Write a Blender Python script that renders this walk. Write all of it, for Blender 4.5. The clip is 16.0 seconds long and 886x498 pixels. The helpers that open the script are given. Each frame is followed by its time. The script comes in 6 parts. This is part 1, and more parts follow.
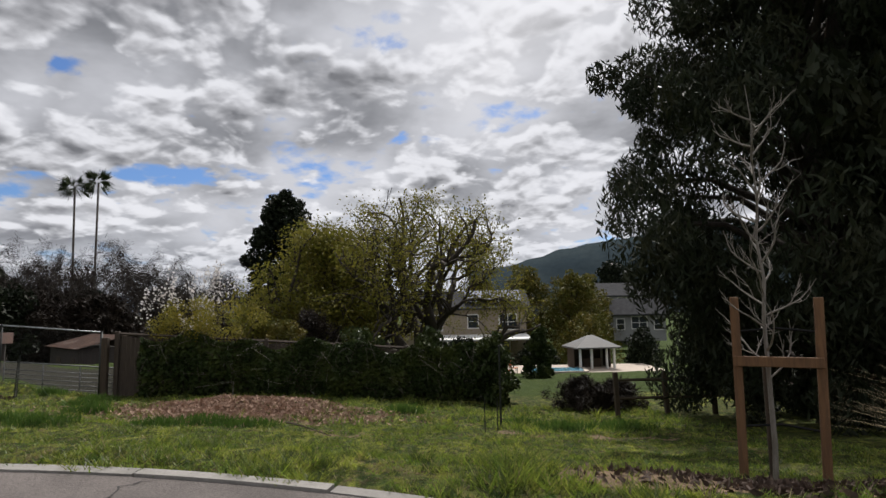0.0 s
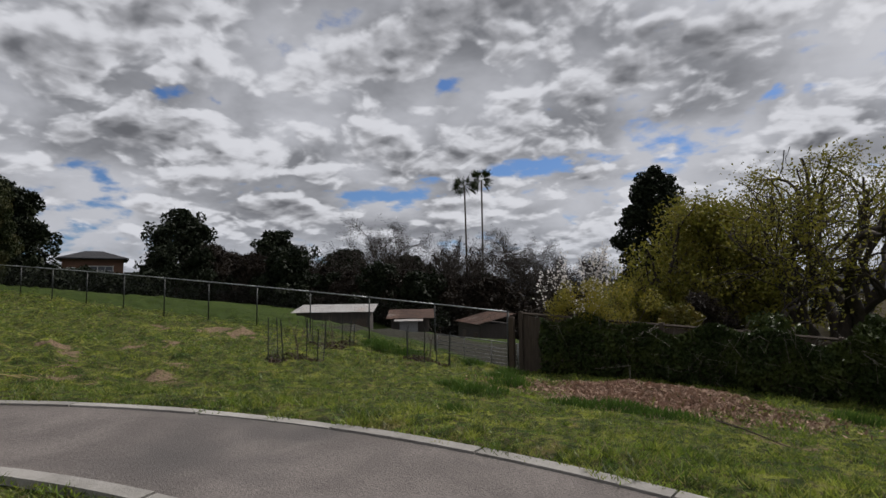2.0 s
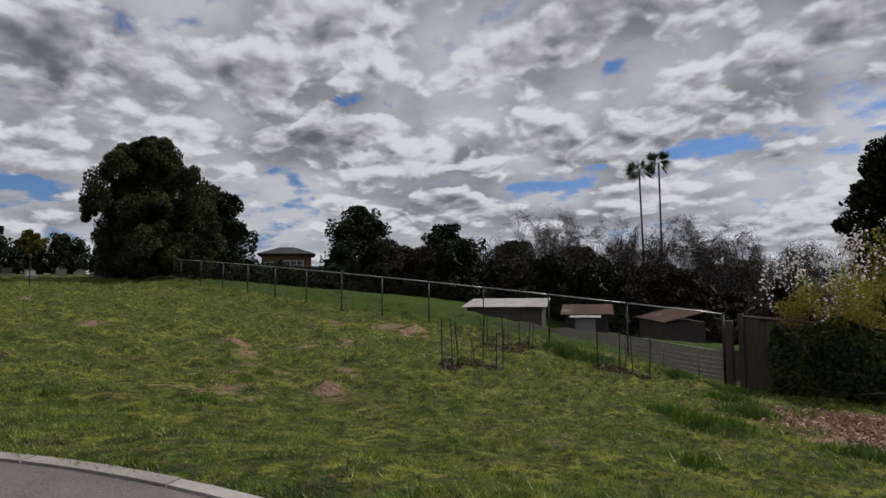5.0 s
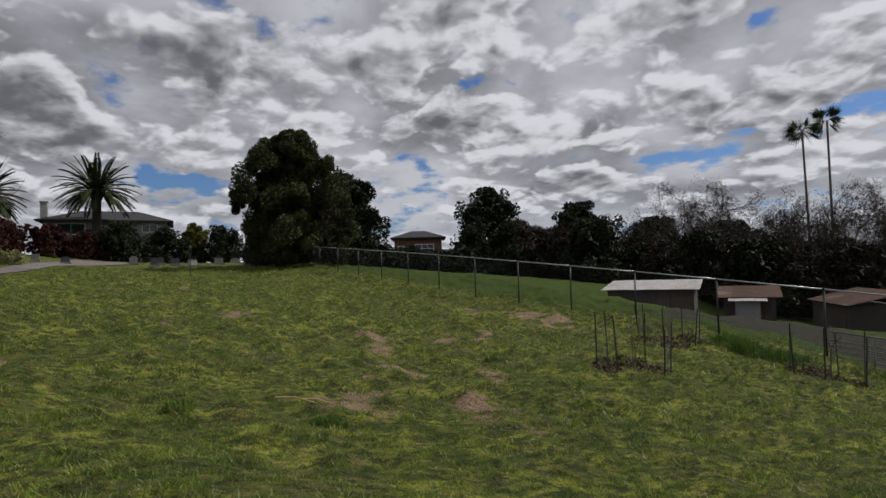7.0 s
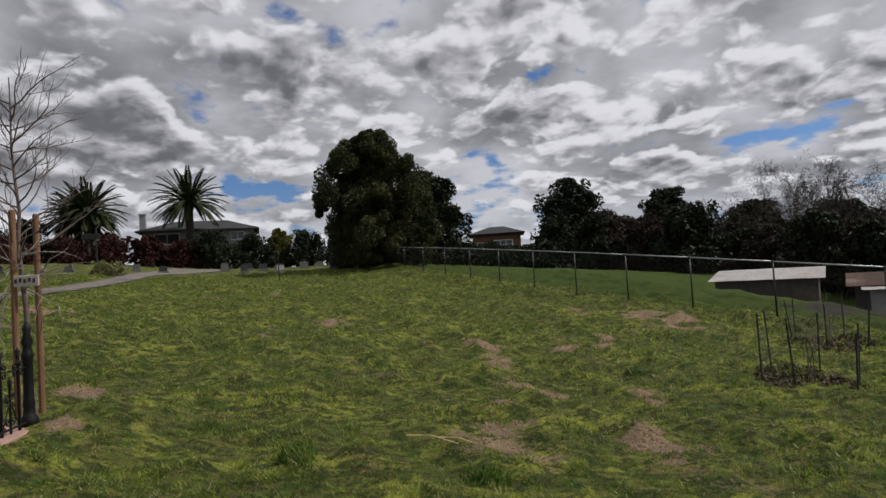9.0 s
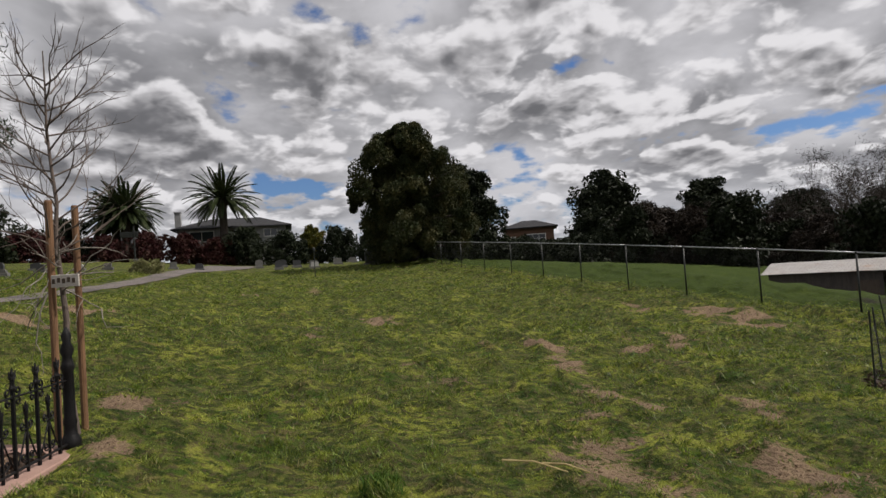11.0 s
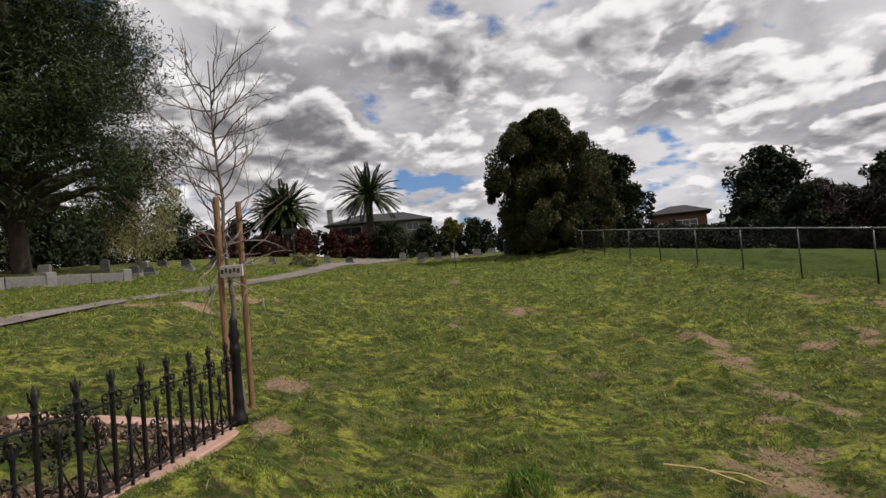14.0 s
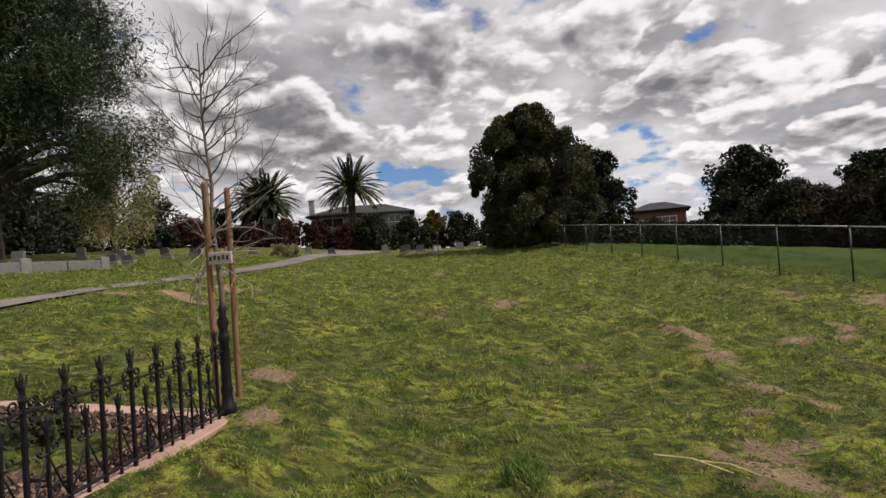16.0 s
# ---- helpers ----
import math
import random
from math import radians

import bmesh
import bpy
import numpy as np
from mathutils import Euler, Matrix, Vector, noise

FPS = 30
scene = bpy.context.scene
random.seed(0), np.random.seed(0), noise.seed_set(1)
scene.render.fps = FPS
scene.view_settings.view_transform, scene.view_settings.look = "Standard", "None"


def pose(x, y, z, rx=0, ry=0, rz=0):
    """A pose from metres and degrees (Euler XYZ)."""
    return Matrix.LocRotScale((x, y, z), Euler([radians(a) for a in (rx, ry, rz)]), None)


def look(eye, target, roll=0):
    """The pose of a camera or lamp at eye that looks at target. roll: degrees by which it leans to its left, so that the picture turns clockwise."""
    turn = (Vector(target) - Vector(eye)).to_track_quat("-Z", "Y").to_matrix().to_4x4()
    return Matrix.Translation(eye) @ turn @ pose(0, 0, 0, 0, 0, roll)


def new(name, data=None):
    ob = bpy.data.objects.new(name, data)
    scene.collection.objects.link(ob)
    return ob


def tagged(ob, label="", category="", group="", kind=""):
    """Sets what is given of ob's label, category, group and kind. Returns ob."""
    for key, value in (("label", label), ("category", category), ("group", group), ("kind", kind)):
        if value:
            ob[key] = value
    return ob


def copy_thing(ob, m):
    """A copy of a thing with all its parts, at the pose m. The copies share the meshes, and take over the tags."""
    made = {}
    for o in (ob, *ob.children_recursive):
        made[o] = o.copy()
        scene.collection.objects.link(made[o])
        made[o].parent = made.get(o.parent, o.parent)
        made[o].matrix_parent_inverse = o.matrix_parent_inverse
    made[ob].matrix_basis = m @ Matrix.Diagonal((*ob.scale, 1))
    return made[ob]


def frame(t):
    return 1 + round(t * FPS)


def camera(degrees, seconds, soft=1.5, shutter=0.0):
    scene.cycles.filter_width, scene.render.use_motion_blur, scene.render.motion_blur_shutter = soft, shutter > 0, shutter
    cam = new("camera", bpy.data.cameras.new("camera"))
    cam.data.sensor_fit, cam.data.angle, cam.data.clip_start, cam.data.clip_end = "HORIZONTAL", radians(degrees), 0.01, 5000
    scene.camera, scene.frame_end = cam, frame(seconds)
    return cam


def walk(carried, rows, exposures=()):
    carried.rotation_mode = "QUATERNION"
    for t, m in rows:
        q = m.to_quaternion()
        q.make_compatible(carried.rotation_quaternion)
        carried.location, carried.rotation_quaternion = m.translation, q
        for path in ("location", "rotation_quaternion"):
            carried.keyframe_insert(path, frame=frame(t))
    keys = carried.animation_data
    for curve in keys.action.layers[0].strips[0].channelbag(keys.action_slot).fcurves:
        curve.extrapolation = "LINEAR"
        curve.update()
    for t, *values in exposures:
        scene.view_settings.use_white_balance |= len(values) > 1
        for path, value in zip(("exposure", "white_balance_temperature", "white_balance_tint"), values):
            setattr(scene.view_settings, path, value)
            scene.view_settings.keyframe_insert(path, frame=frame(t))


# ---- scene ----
cam = camera(75.4, 16.0)
PATH = [
    (0, (0.136, 0.158, 1.413), (0.116, 2.148, 1.619), -1.1),
    (0.5, (-0.125, 0.197, 1.415), (-0.526, 2.147, 1.608), -0.9),
    (1, (-0.453, 0.481, 1.392), (-1.169, 2.338, 1.588), -0.7),
    (1.5, (-0.652, 0.551, 1.386), (-1.593, 2.306, 1.571), -1.1),
    (2, (-1.106, 0.691, 1.487), (-2.265, 2.313, 1.647), -0.8),
    (2.5, (-1.399, 0.997, 1.447), (-2.685, 2.521, 1.596), -0.8),
    (3, (-1.765, 1.201, 1.471), (-3.118, 2.666, 1.619), -1.1),
    (3.5, (-2.187, 1.348, 1.551), (-3.661, 2.691, 1.706), -1.1),
    (3.7, (-2.304, 1.445, 1.523), (-3.793, 2.771, 1.677), -1.1),
    (5.8, (-3.766, 2.577, 1.845), (-5.405, 3.718, 1.96), -0.6),
    (6, (-3.927, 2.648, 1.868), (-5.586, 3.76, 1.975), -0.7),
    (6.5, (-4.434, 2.714, 1.934), (-6.18, 3.686, 2.018), -1.0),
    (7, (-4.872, 2.86, 1.936), (-6.68, 3.711, 2.014), -1.6),
    (7.5, (-5.305, 2.887, 1.988), (-7.138, 3.683, 2.069), -2.2),
    (8, (-5.753, 2.789, 2.072), (-7.614, 3.515, 2.151), -2.5),
    (8.5, (-6.32, 2.828, 2.042), (-8.207, 3.485, 2.125), -3.1),
    (9, (-6.789, 2.627, 2.086), (-8.691, 3.239, 2.163), -3.6),
    (9.2, (-6.959, 2.511, 2.137), (-8.866, 3.107, 2.21), -3.7),
    (11.3, (-8.108, 2.259, 2.13), (-10.048, 2.74, 2.195), -4.4),
    (11.5, (-8.191, 2.271, 2.123), (-10.141, 2.712, 2.187), -4.7),
    (12, (-8.257, 2.286, 2.103), (-10.239, 2.548, 2.175), -4.9),
    (12.5, (-8.238, 2.206, 2.102), (-10.23, 2.37, 2.179), -4.9),
    (13, (-8.194, 2.201, 2.103), (-10.19, 2.298, 2.179), -5.2),
    (13.5, (-8.202, 2.232, 2.109), (-10.199, 2.304, 2.185), -4.8),
    (14, (-8.244, 2.254, 2.093), (-10.242, 2.297, 2.166), -4.8),
    (14.5, (-8.24, 2.102, 2.099), (-10.239, 2.109, 2.166), -4.7),
    (15, (-8.218, 2.057, 2.098), (-10.217, 2.056, 2.155), -4.2),
    (15.5, (-8.216, 2.177, 2.09), (-10.215, 2.211, 2.142), -4.0),
    (16, (-8.288, 2.125, 2.069), (-10.285, 2.231, 2.113), -4.0),
]
EXPOSURES = [(0, 0.0, 6300, 12), (0.7, -0.1, 6250, 12), (1.5, -0.3, 6250, 12), (3.5, -0.3, 6250, 13), (6, -0.35, 6250, 13), (9, -0.2, 6300, 13), (11.3, -0.1, 6550, 13), (12.5, -0.05, 6600, 13), (14, 0.15, 6700, 14), (16, 0.2, 6700, 14)]
walk(cam, [(t, look(eye, target, roll)) for t, eye, target, roll in PATH], EXPOSURES)

# ---- world and sun ----
SUN_AZ, SUN_EL = radians(14), radians(50)
sun = new("sun", bpy.data.lights.new("sun", "SUN"))
sun.data.energy, sun.data.angle, sun.data.color = 4.8, radians(1.2), (1.0, 0.95, 0.86)
sun.matrix_world = look((0, 0, 60), (-60 * math.sin(SUN_AZ) * math.cos(SUN_EL), -60 * math.cos(SUN_AZ) * math.cos(SUN_EL), 60 - 60 * math.sin(SUN_EL)))


class Nodes:
    """Short hand for building node trees."""

    def __init__(self, tree):
        self.tree = tree
        tree.nodes.clear()

    def add(self, kind, **values):
        n = self.tree.nodes.new(kind)
        for key, value in values.items():
            if key == "op":
                n.operation = value
            elif key == "blend":
                n.blend_type = value
            else:
                n.inputs[int(key[1:]) if key[0] == "i" and key[1:].isdigit() else key].default_value = value
        return n

    def link(self, a, b):
        self.tree.links.new(a, b)

    def put(self, value, socket):
        if isinstance(value, (int, float, tuple)):
            socket.default_value = value
        else:
            self.link(value, socket)

    def math(self, op, a, b=0.0, c=0.0, clamp=False):
        n = self.tree.nodes.new("ShaderNodeMath")
        n.operation, n.use_clamp = op, clamp
        for k, v in enumerate((a, b, c)):
            self.put(v, n.inputs[k])
        return n.outputs[0]

    def ramp(self, value, lo, hi, a=0.0, b=1.0):
        n = self.tree.nodes.new("ShaderNodeMapRange")
        n.interpolation_type = "SMOOTHSTEP"
        self.put(value, n.inputs["Value"])
        for key, v in (("From Min", lo), ("From Max", hi), ("To Min", a), ("To Max", b)):
            self.put(v, n.inputs[key])
        return n.outputs["Result"]

    def mix(self, k, a, b, blend="MIX"):
        n = self.tree.nodes.new("ShaderNodeMix")
        n.data_type, n.blend_type = "RGBA", blend
        self.put(k, n.inputs["Factor"])
        self.put(a, n.inputs[6])
        self.put(b, n.inputs[7])
        return n.outputs[2]

    def noise(self, vec, scale, detail=4.0, rough=0.55, warp=0.0):
        n = self.tree.nodes.new("ShaderNodeTexNoise")
        self.link(vec, n.inputs["Vector"])
        for key, v in (("Scale", scale), ("Detail", detail), ("Roughness", rough), ("Distortion", warp)):
            n.inputs[key].default_value = v
        return n.outputs["Fac"]


def c4(c):
    return (c[0], c[1], c[2], 1.0)


world = bpy.data.worlds.new("sky")
scene.world = world
world.use_nodes = True
W = Nodes(world.node_tree)
coord = W.add("ShaderNodeTexCoord").outputs["Generated"]
sep = W.add("ShaderNodeSeparateXYZ")
W.link(coord, sep.inputs[0])
dx, dy, dz = sep.outputs
up = W.math("MAXIMUM", dz, 0.0)
flat = W.math("ADD", up, 0.3)
comb = W.add("ShaderNodeCombineXYZ")
W.link(W.math("DIVIDE", dx, flat), comb.inputs[0])
W.link(W.math("DIVIDE", dy, flat), comb.inputs[1])
W.link(W.math("MULTIPLY", up, 0.7), comb.inputs[2])
cloud_at = comb.outputs[0]
azim = W.math("ARCTAN2", dx, dy)
elev = W.math("ARCSINE", dz)
# ragged outlines for the gaps and heavy clouds
azim = W.math("ADD", azim, W.math("MULTIPLY", W.math("SUBTRACT", W.noise(cloud_at, 6.0, 4.0, 0.55), 0.5), 0.16))
elev = W.math("ADD", elev, W.math("MULTIPLY", W.math("SUBTRACT", W.noise(cloud_at, 7.5, 4.0, 0.55, 0.3), 0.5), 0.055))


def spots(rows):
    """Soft spots on the sky: (azimuth, height, half width, half height, weight), degrees."""
    total = 0.0
    for a, e, wa, we, k in rows:
        da = W.math("DIVIDE", W.math("SUBTRACT", azim, radians(a)), radians(wa))
        de = W.math("DIVIDE", W.math("SUBTRACT", elev, radians(e)), radians(we))
        q = W.math("ADD", W.math("MULTIPLY", da, da), W.math("MULTIPLY", de, de))
        total = W.math("ADD", total, W.math("MULTIPLY", W.math("EXPONENT", W.math("MULTIPLY", q, -1.0)), k))
    return total


gaps = spots([(-24, 12.6, 7, 1.3, 0.17), (-36, 10.8, 5, 1.3, 0.13), (-50, 9.8, 10, 1.4, 0.15), (-61, 18, 2.6, 1.5, 0.19),
              (-89, 8.5, 4.5, 1.4, 0.2), (-35, 20.6, 2.0, 1.1, 0.12), (-82.5, 23.5, 5, 1.5, 0.14), (4.5, 13.8, 4, 0.8, 0.13),
              (-4.4, 16.9, 1.4, 0.8, 0.12), (-23, 17.8, 1.6, 1.2, 0.12), (-60, 4.5, 40, 1.6, 0.04)])
thick = spots([(-12, 21.5, 9, 4, 0.16), (17, 18, 7, 4, 0.1), (-32, 26, 12, 3.5, 0.12), (-25, 15.3, 6, 1.4, 0.12), (-39, 14, 6, 1.6, 0.12),
               (-100, 16, 16, 8, 0.16), (-78, 20, 10, 4, 0.06), (-52, 29, 12, 4, 0.1), (-42, 6.5, 9, 1.2, 0.08), (-68, 14.5, 5, 1.8, 0.1), (-14, 15.5, 6, 1.8, 0.12), (-48, 14.5, 2.2, 1.5, 0.12)])
SUN_SPOT = (math.sin(SUN_AZ) * math.cos(SUN_EL) / (math.sin(SUN_EL) + 0.3), math.cos(SUN_AZ) * math.cos(SUN_EL) / (math.sin(SUN_EL) + 0.3), 0.5)


def cloud_density(toward):
    """Heaped cloud density, looked up a little way towards the sun."""
    at = cloud_at
    if toward:
        lean = W.tree.nodes.new("ShaderNodeMix")
        lean.data_type = "VECTOR"
        lean.inputs["Factor"].default_value = toward
        W.link(at, lean.inputs[4])
        lean.inputs[5].default_value = SUN_SPOT
        at = lean.outputs[1]
    puff = W.tree.nodes.new("ShaderNodeTexVoronoi")
    puff.feature = "SMOOTH_F1"
    warp = W.tree.nodes.new("ShaderNodeTexNoise")
    warp.inputs["Scale"].default_value, warp.inputs["Detail"].default_value = 5.0, 3.0
    W.link(at, warp.inputs["Vector"])
    bent = W.tree.nodes.new("ShaderNodeVectorMath")
    bent.operation = "MULTIPLY_ADD"
    W.link(warp.outputs["Color"], bent.inputs[0])
    bent.inputs[1].default_value = (0.22, 0.22, 0.22)
    W.link(at, bent.inputs[2])
    W.link(bent.outputs[0], puff.inputs["Vector"])
    for key, v in (("Scale", 5.5), ("Detail", 3.0), ("Roughness", 0.5), ("Smoothness", 0.6)):
        puff.inputs[key].default_value = v
    heap = W.math("SUBTRACT", 1.0, puff.outputs["Distance"])
    broad = W.noise(at, 2.6, 5.0, 0.5, 0.2)
    fine = W.noise(at, 9.0, 5.0, 0.5, 0.2)
    return W.math("ADD", W.math("ADD", W.math("MULTIPLY", broad, 0.5), W.math("MULTIPLY", fine, 0.25)), W.math("MULTIPLY", heap, 0.27)), broad, fine


# a thin veil behind, heaped clouds before it, blue where both part
(here, broad, fine), (sunward, broad_sun, fine_sun) = cloud_density(0.0), cloud_density(0.03)
veil = W.math("SUBTRACT", W.math("ADD", W.math("MULTIPLY", broad, 0.6), W.math("MULTIPLY", fine, 0.4)), gaps)
heaps = W.ramp(W.math("SUBTRACT", here, W.math("MULTIPLY", gaps, 0.75)), 0.355, 0.45)
cover = W.math("MAXIMUM", heaps, W.ramp(veil, 0.335, 0.43))
relief = W.math("SUBTRACT", here, sunward)
grey = W.math("ADD", W.math("SUBTRACT", here, W.math("MULTIPLY", relief, 1.3)), W.math("MULTIPLY", thick, 0.8))
grey = W.ramp(grey, 0.36, 0.72)
veil_c = W.mix(W.ramp(W.math("ADD", W.math("ADD", broad, W.math("MULTIPLY", W.math("SUBTRACT", broad_sun, broad), 0.8)), thick), 0.36, 0.72), (0.62, 0.625, 0.645, 1), (0.22, 0.224, 0.236, 1))
cloud_c = W.mix(W.ramp(grey, 0.0, 0.55), (0.86, 0.86, 0.87, 1), (0.44, 0.44, 0.45, 1))
cloud_c = W.mix(W.ramp(grey, 0.4, 1.0), cloud_c, (0.15, 0.153, 0.162, 1))
cloud_c = W.mix(W.math("MULTIPLY", heaps, 0.9), veil_c, cloud_c)
glow = spots([(11, 30, 16, 9, 0.3), (4, 23, 5, 5, 0.18)])
cloud_c = W.mix(glow, cloud_c, (1.0, 0.98, 0.96, 1))
haze = W.ramp(elev, 0.0, 0.16, 0.35, 0.0)
cloud_c = W.mix(haze, cloud_c, (0.5, 0.54, 0.6, 1))
sky = W.tree.nodes.new("ShaderNodeTexSky")
sky.sky_type, sky.sun_disc, sky.sun_elevation, sky.sun_rotation = "NISHITA", False, SUN_EL, SUN_AZ
sky_c = W.mix(1.0, sky.outputs[0], (0.05, 0.068, 0.095, 1), "MULTIPLY")
both = W.mix(cover, sky_c, cloud_c)
back = W.add("ShaderNodeBackground", Strength=1.0)
W.link(both, back.inputs["Color"])
W.link(back.outputs[0], W.add("ShaderNodeOutputWorld").inputs["Surface"])


# ---- materials ----
def surface(name, a, b, scale=6.0, rough=0.8, metal=0.0, bump=0.3, bump_scale=40.0, fine=0.35, spread=0.0, stretch=(1, 1, 1), spec=0.4, island=0.0, c=None):
    """A two-tone procedural surface: broad stains, fine grain and relief. spread: change from object to object; island: from piece to piece."""
    m = bpy.data.materials.new(name)
    m.use_nodes = True
    N = Nodes(m.node_tree)
    at = N.add("ShaderNodeTexCoord").outputs["Object"]
    place = N.add("ShaderNodeMapping")
    place.inputs["Scale"].default_value = stretch
    N.link(at, place.inputs["Vector"])
    at = place.outputs[0]
    broad = N.ramp(N.noise(at, scale, 5.0, 0.6, 0.4), 0.32, 0.68)
    col = N.mix(broad, c4(a), c4(b))
    grain = N.noise(at, bump_scale, 4.0, 0.65)
    col = N.mix(N.ramp(grain, 0.3, 0.75, 0.0, fine), col, c4([v * 0.45 for v in a]))
    if c:
        col = N.mix(N.ramp(N.noise(at, scale * 0.31, 3.0, 0.6), 0.52, 0.66), col, c4(c))
    if spread:
        r = N.add("ShaderNodeObjectInfo").outputs["Random"]
        col = N.mix(N.math("MULTIPLY", r, spread), col, c4([v * 0.4 for v in b]))
    if island:
        r = N.add("ShaderNodeNewGeometry").outputs["Random Per Island"]
        col = N.mix(N.math("MULTIPLY", r, island), col, c4([v * 0.35 for v in b]))
    p = N.add("ShaderNodeBsdfPrincipled", Roughness=rough, Metallic=metal)
    p.inputs["Specular IOR Level"].default_value = spec
    N.link(col, p.inputs["Base Color"])
    if bump:
        bn = N.add("ShaderNodeBump", Strength=bump, Distance=0.02)
        N.link(grain, bn.inputs["Height"])
        N.link(bn.outputs[0], p.inputs["Normal"])
    N.link(p.outputs[0], N.add("ShaderNodeOutputMaterial").inputs["Surface"])
    return m


def leafage(name, a, b, c, through_light=0.25, rough=0.6, patch=0.25):
    """Leaves: colour changes from leaf to leaf and slowly over the crown; some light passes through."""
    m = bpy.data.materials.new(name)
    m.use_nodes = True
    N = Nodes(m.node_tree)
    at = N.add("ShaderNodeTexCoord").outputs["Object"]
    r = N.add("ShaderNodeNewGeometry").outputs["Random Per Island"]
    col = N.mix(r, c4(a), c4(b))
    col = N.mix(N.ramp(N.noise(at, patch * 4, 3.0), 0.42, 0.68), col, c4(c))
    p = N.add("ShaderNodeBsdfPrincipled", Roughness=rough)
    p.inputs["Specular IOR Level"].default_value = 0.1
    N.link(col, p.inputs["Base Color"])
    t = N.add("ShaderNodeBsdfTranslucent")
    N.link(col, t.inputs["Color"])
    mixed = N.add("ShaderNodeMixShader", Fac=through_light)
    N.link(p.outputs[0], mixed.inputs[1])
    N.link(t.outputs[0], mixed.inputs[2])
    N.link(mixed.outputs[0], N.add("ShaderNodeOutputMaterial").inputs["Surface"])
    return m


def turf_colour(N, at, base, k=1.0):
    """Yellowed and lush patches, and painted tuft shadow, that the turf and its blades share."""
    sized = N.add("ShaderNodeMapping")
    sized.inputs["Scale"].default_value = (1.45, 0.85, 1.0)
    N.link(at, sized.inputs["Vector"])
    at = sized.outputs[0]
    dry = N.ramp(N.noise(at, 0.8, 7.0, 0.68, 0.8), 0.47, 0.6, 0.0, 0.8)
    lush = N.ramp(N.noise(at, 2.4, 6.0, 0.68, 0.6), 0.5, 0.6, 0.0, 0.85)
    straw = N.ramp(N.noise(at, 1.7, 7.0, 0.72, 0.6), 0.56, 0.66, 0.0, 0.7)
    # dark blotches paint the small shadows among tufts into the colour
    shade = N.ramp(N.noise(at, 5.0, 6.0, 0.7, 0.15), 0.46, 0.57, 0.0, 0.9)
    base = N.mix(N.ramp(N.noise(at, 4.5, 5.0, 0.68, 0.15), 0.52, 0.62, 0.0, 0.7), base, (0.27 * k, 0.28 * k, 0.045 * k, 1))
    col = N.mix(dry, base, (0.36 * k, 0.39 * k, 0.06 * k, 1))
    col = N.mix(lush, col, (0.045 * k, 0.105 * k, 0.012 * k, 1))
    col = N.mix(straw, col, (0.27 * k, 0.2 * k, 0.095 * k, 1))
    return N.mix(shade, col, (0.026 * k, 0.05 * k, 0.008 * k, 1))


def grass_material():
    m = bpy.data.materials.new("lawn_blade")
    m.use_nodes = True
    N = Nodes(m.node_tree)
    at = N.add("ShaderNodeTexCoord").outputs["Object"]
    r = N.add("ShaderNodeNewGeometry").outputs["Random Per Island"]
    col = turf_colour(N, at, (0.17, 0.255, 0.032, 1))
    col = N.mix(N.ramp(r, 0.3, 1.0, 0.0, 0.75), col, (0.045, 0.06, 0.012, 1))
    col = N.mix(N.ramp(r, 0.18, 0.1, 0.0, 0.6), col, (0.24, 0.26, 0.05, 1))
    col = N.mix(N.ramp(r, 0.93, 0.95, 0.0, 0.8), col, (0.3, 0.25, 0.11, 1))
    p = N.add("ShaderNodeBsdfPrincipled", Roughness=0.5)
    p.inputs["Specular IOR Level"].default_value = 0.3
    t = N.add("ShaderNodeBsdfTranslucent")
    N.link(col, p.inputs["Base Color"])
    N.link(N.mix(0.15, col, (0.3, 0.36, 0.05, 1)), t.inputs["Color"])
    mixed = N.add("ShaderNodeMixShader", Fac=0.45)
    N.link(p.outputs[0], mixed.inputs[1])
    N.link(t.outputs[0], mixed.inputs[2])
    N.link(mixed.outputs[0], N.add("ShaderNodeOutputMaterial").inputs["Surface"])
    return m


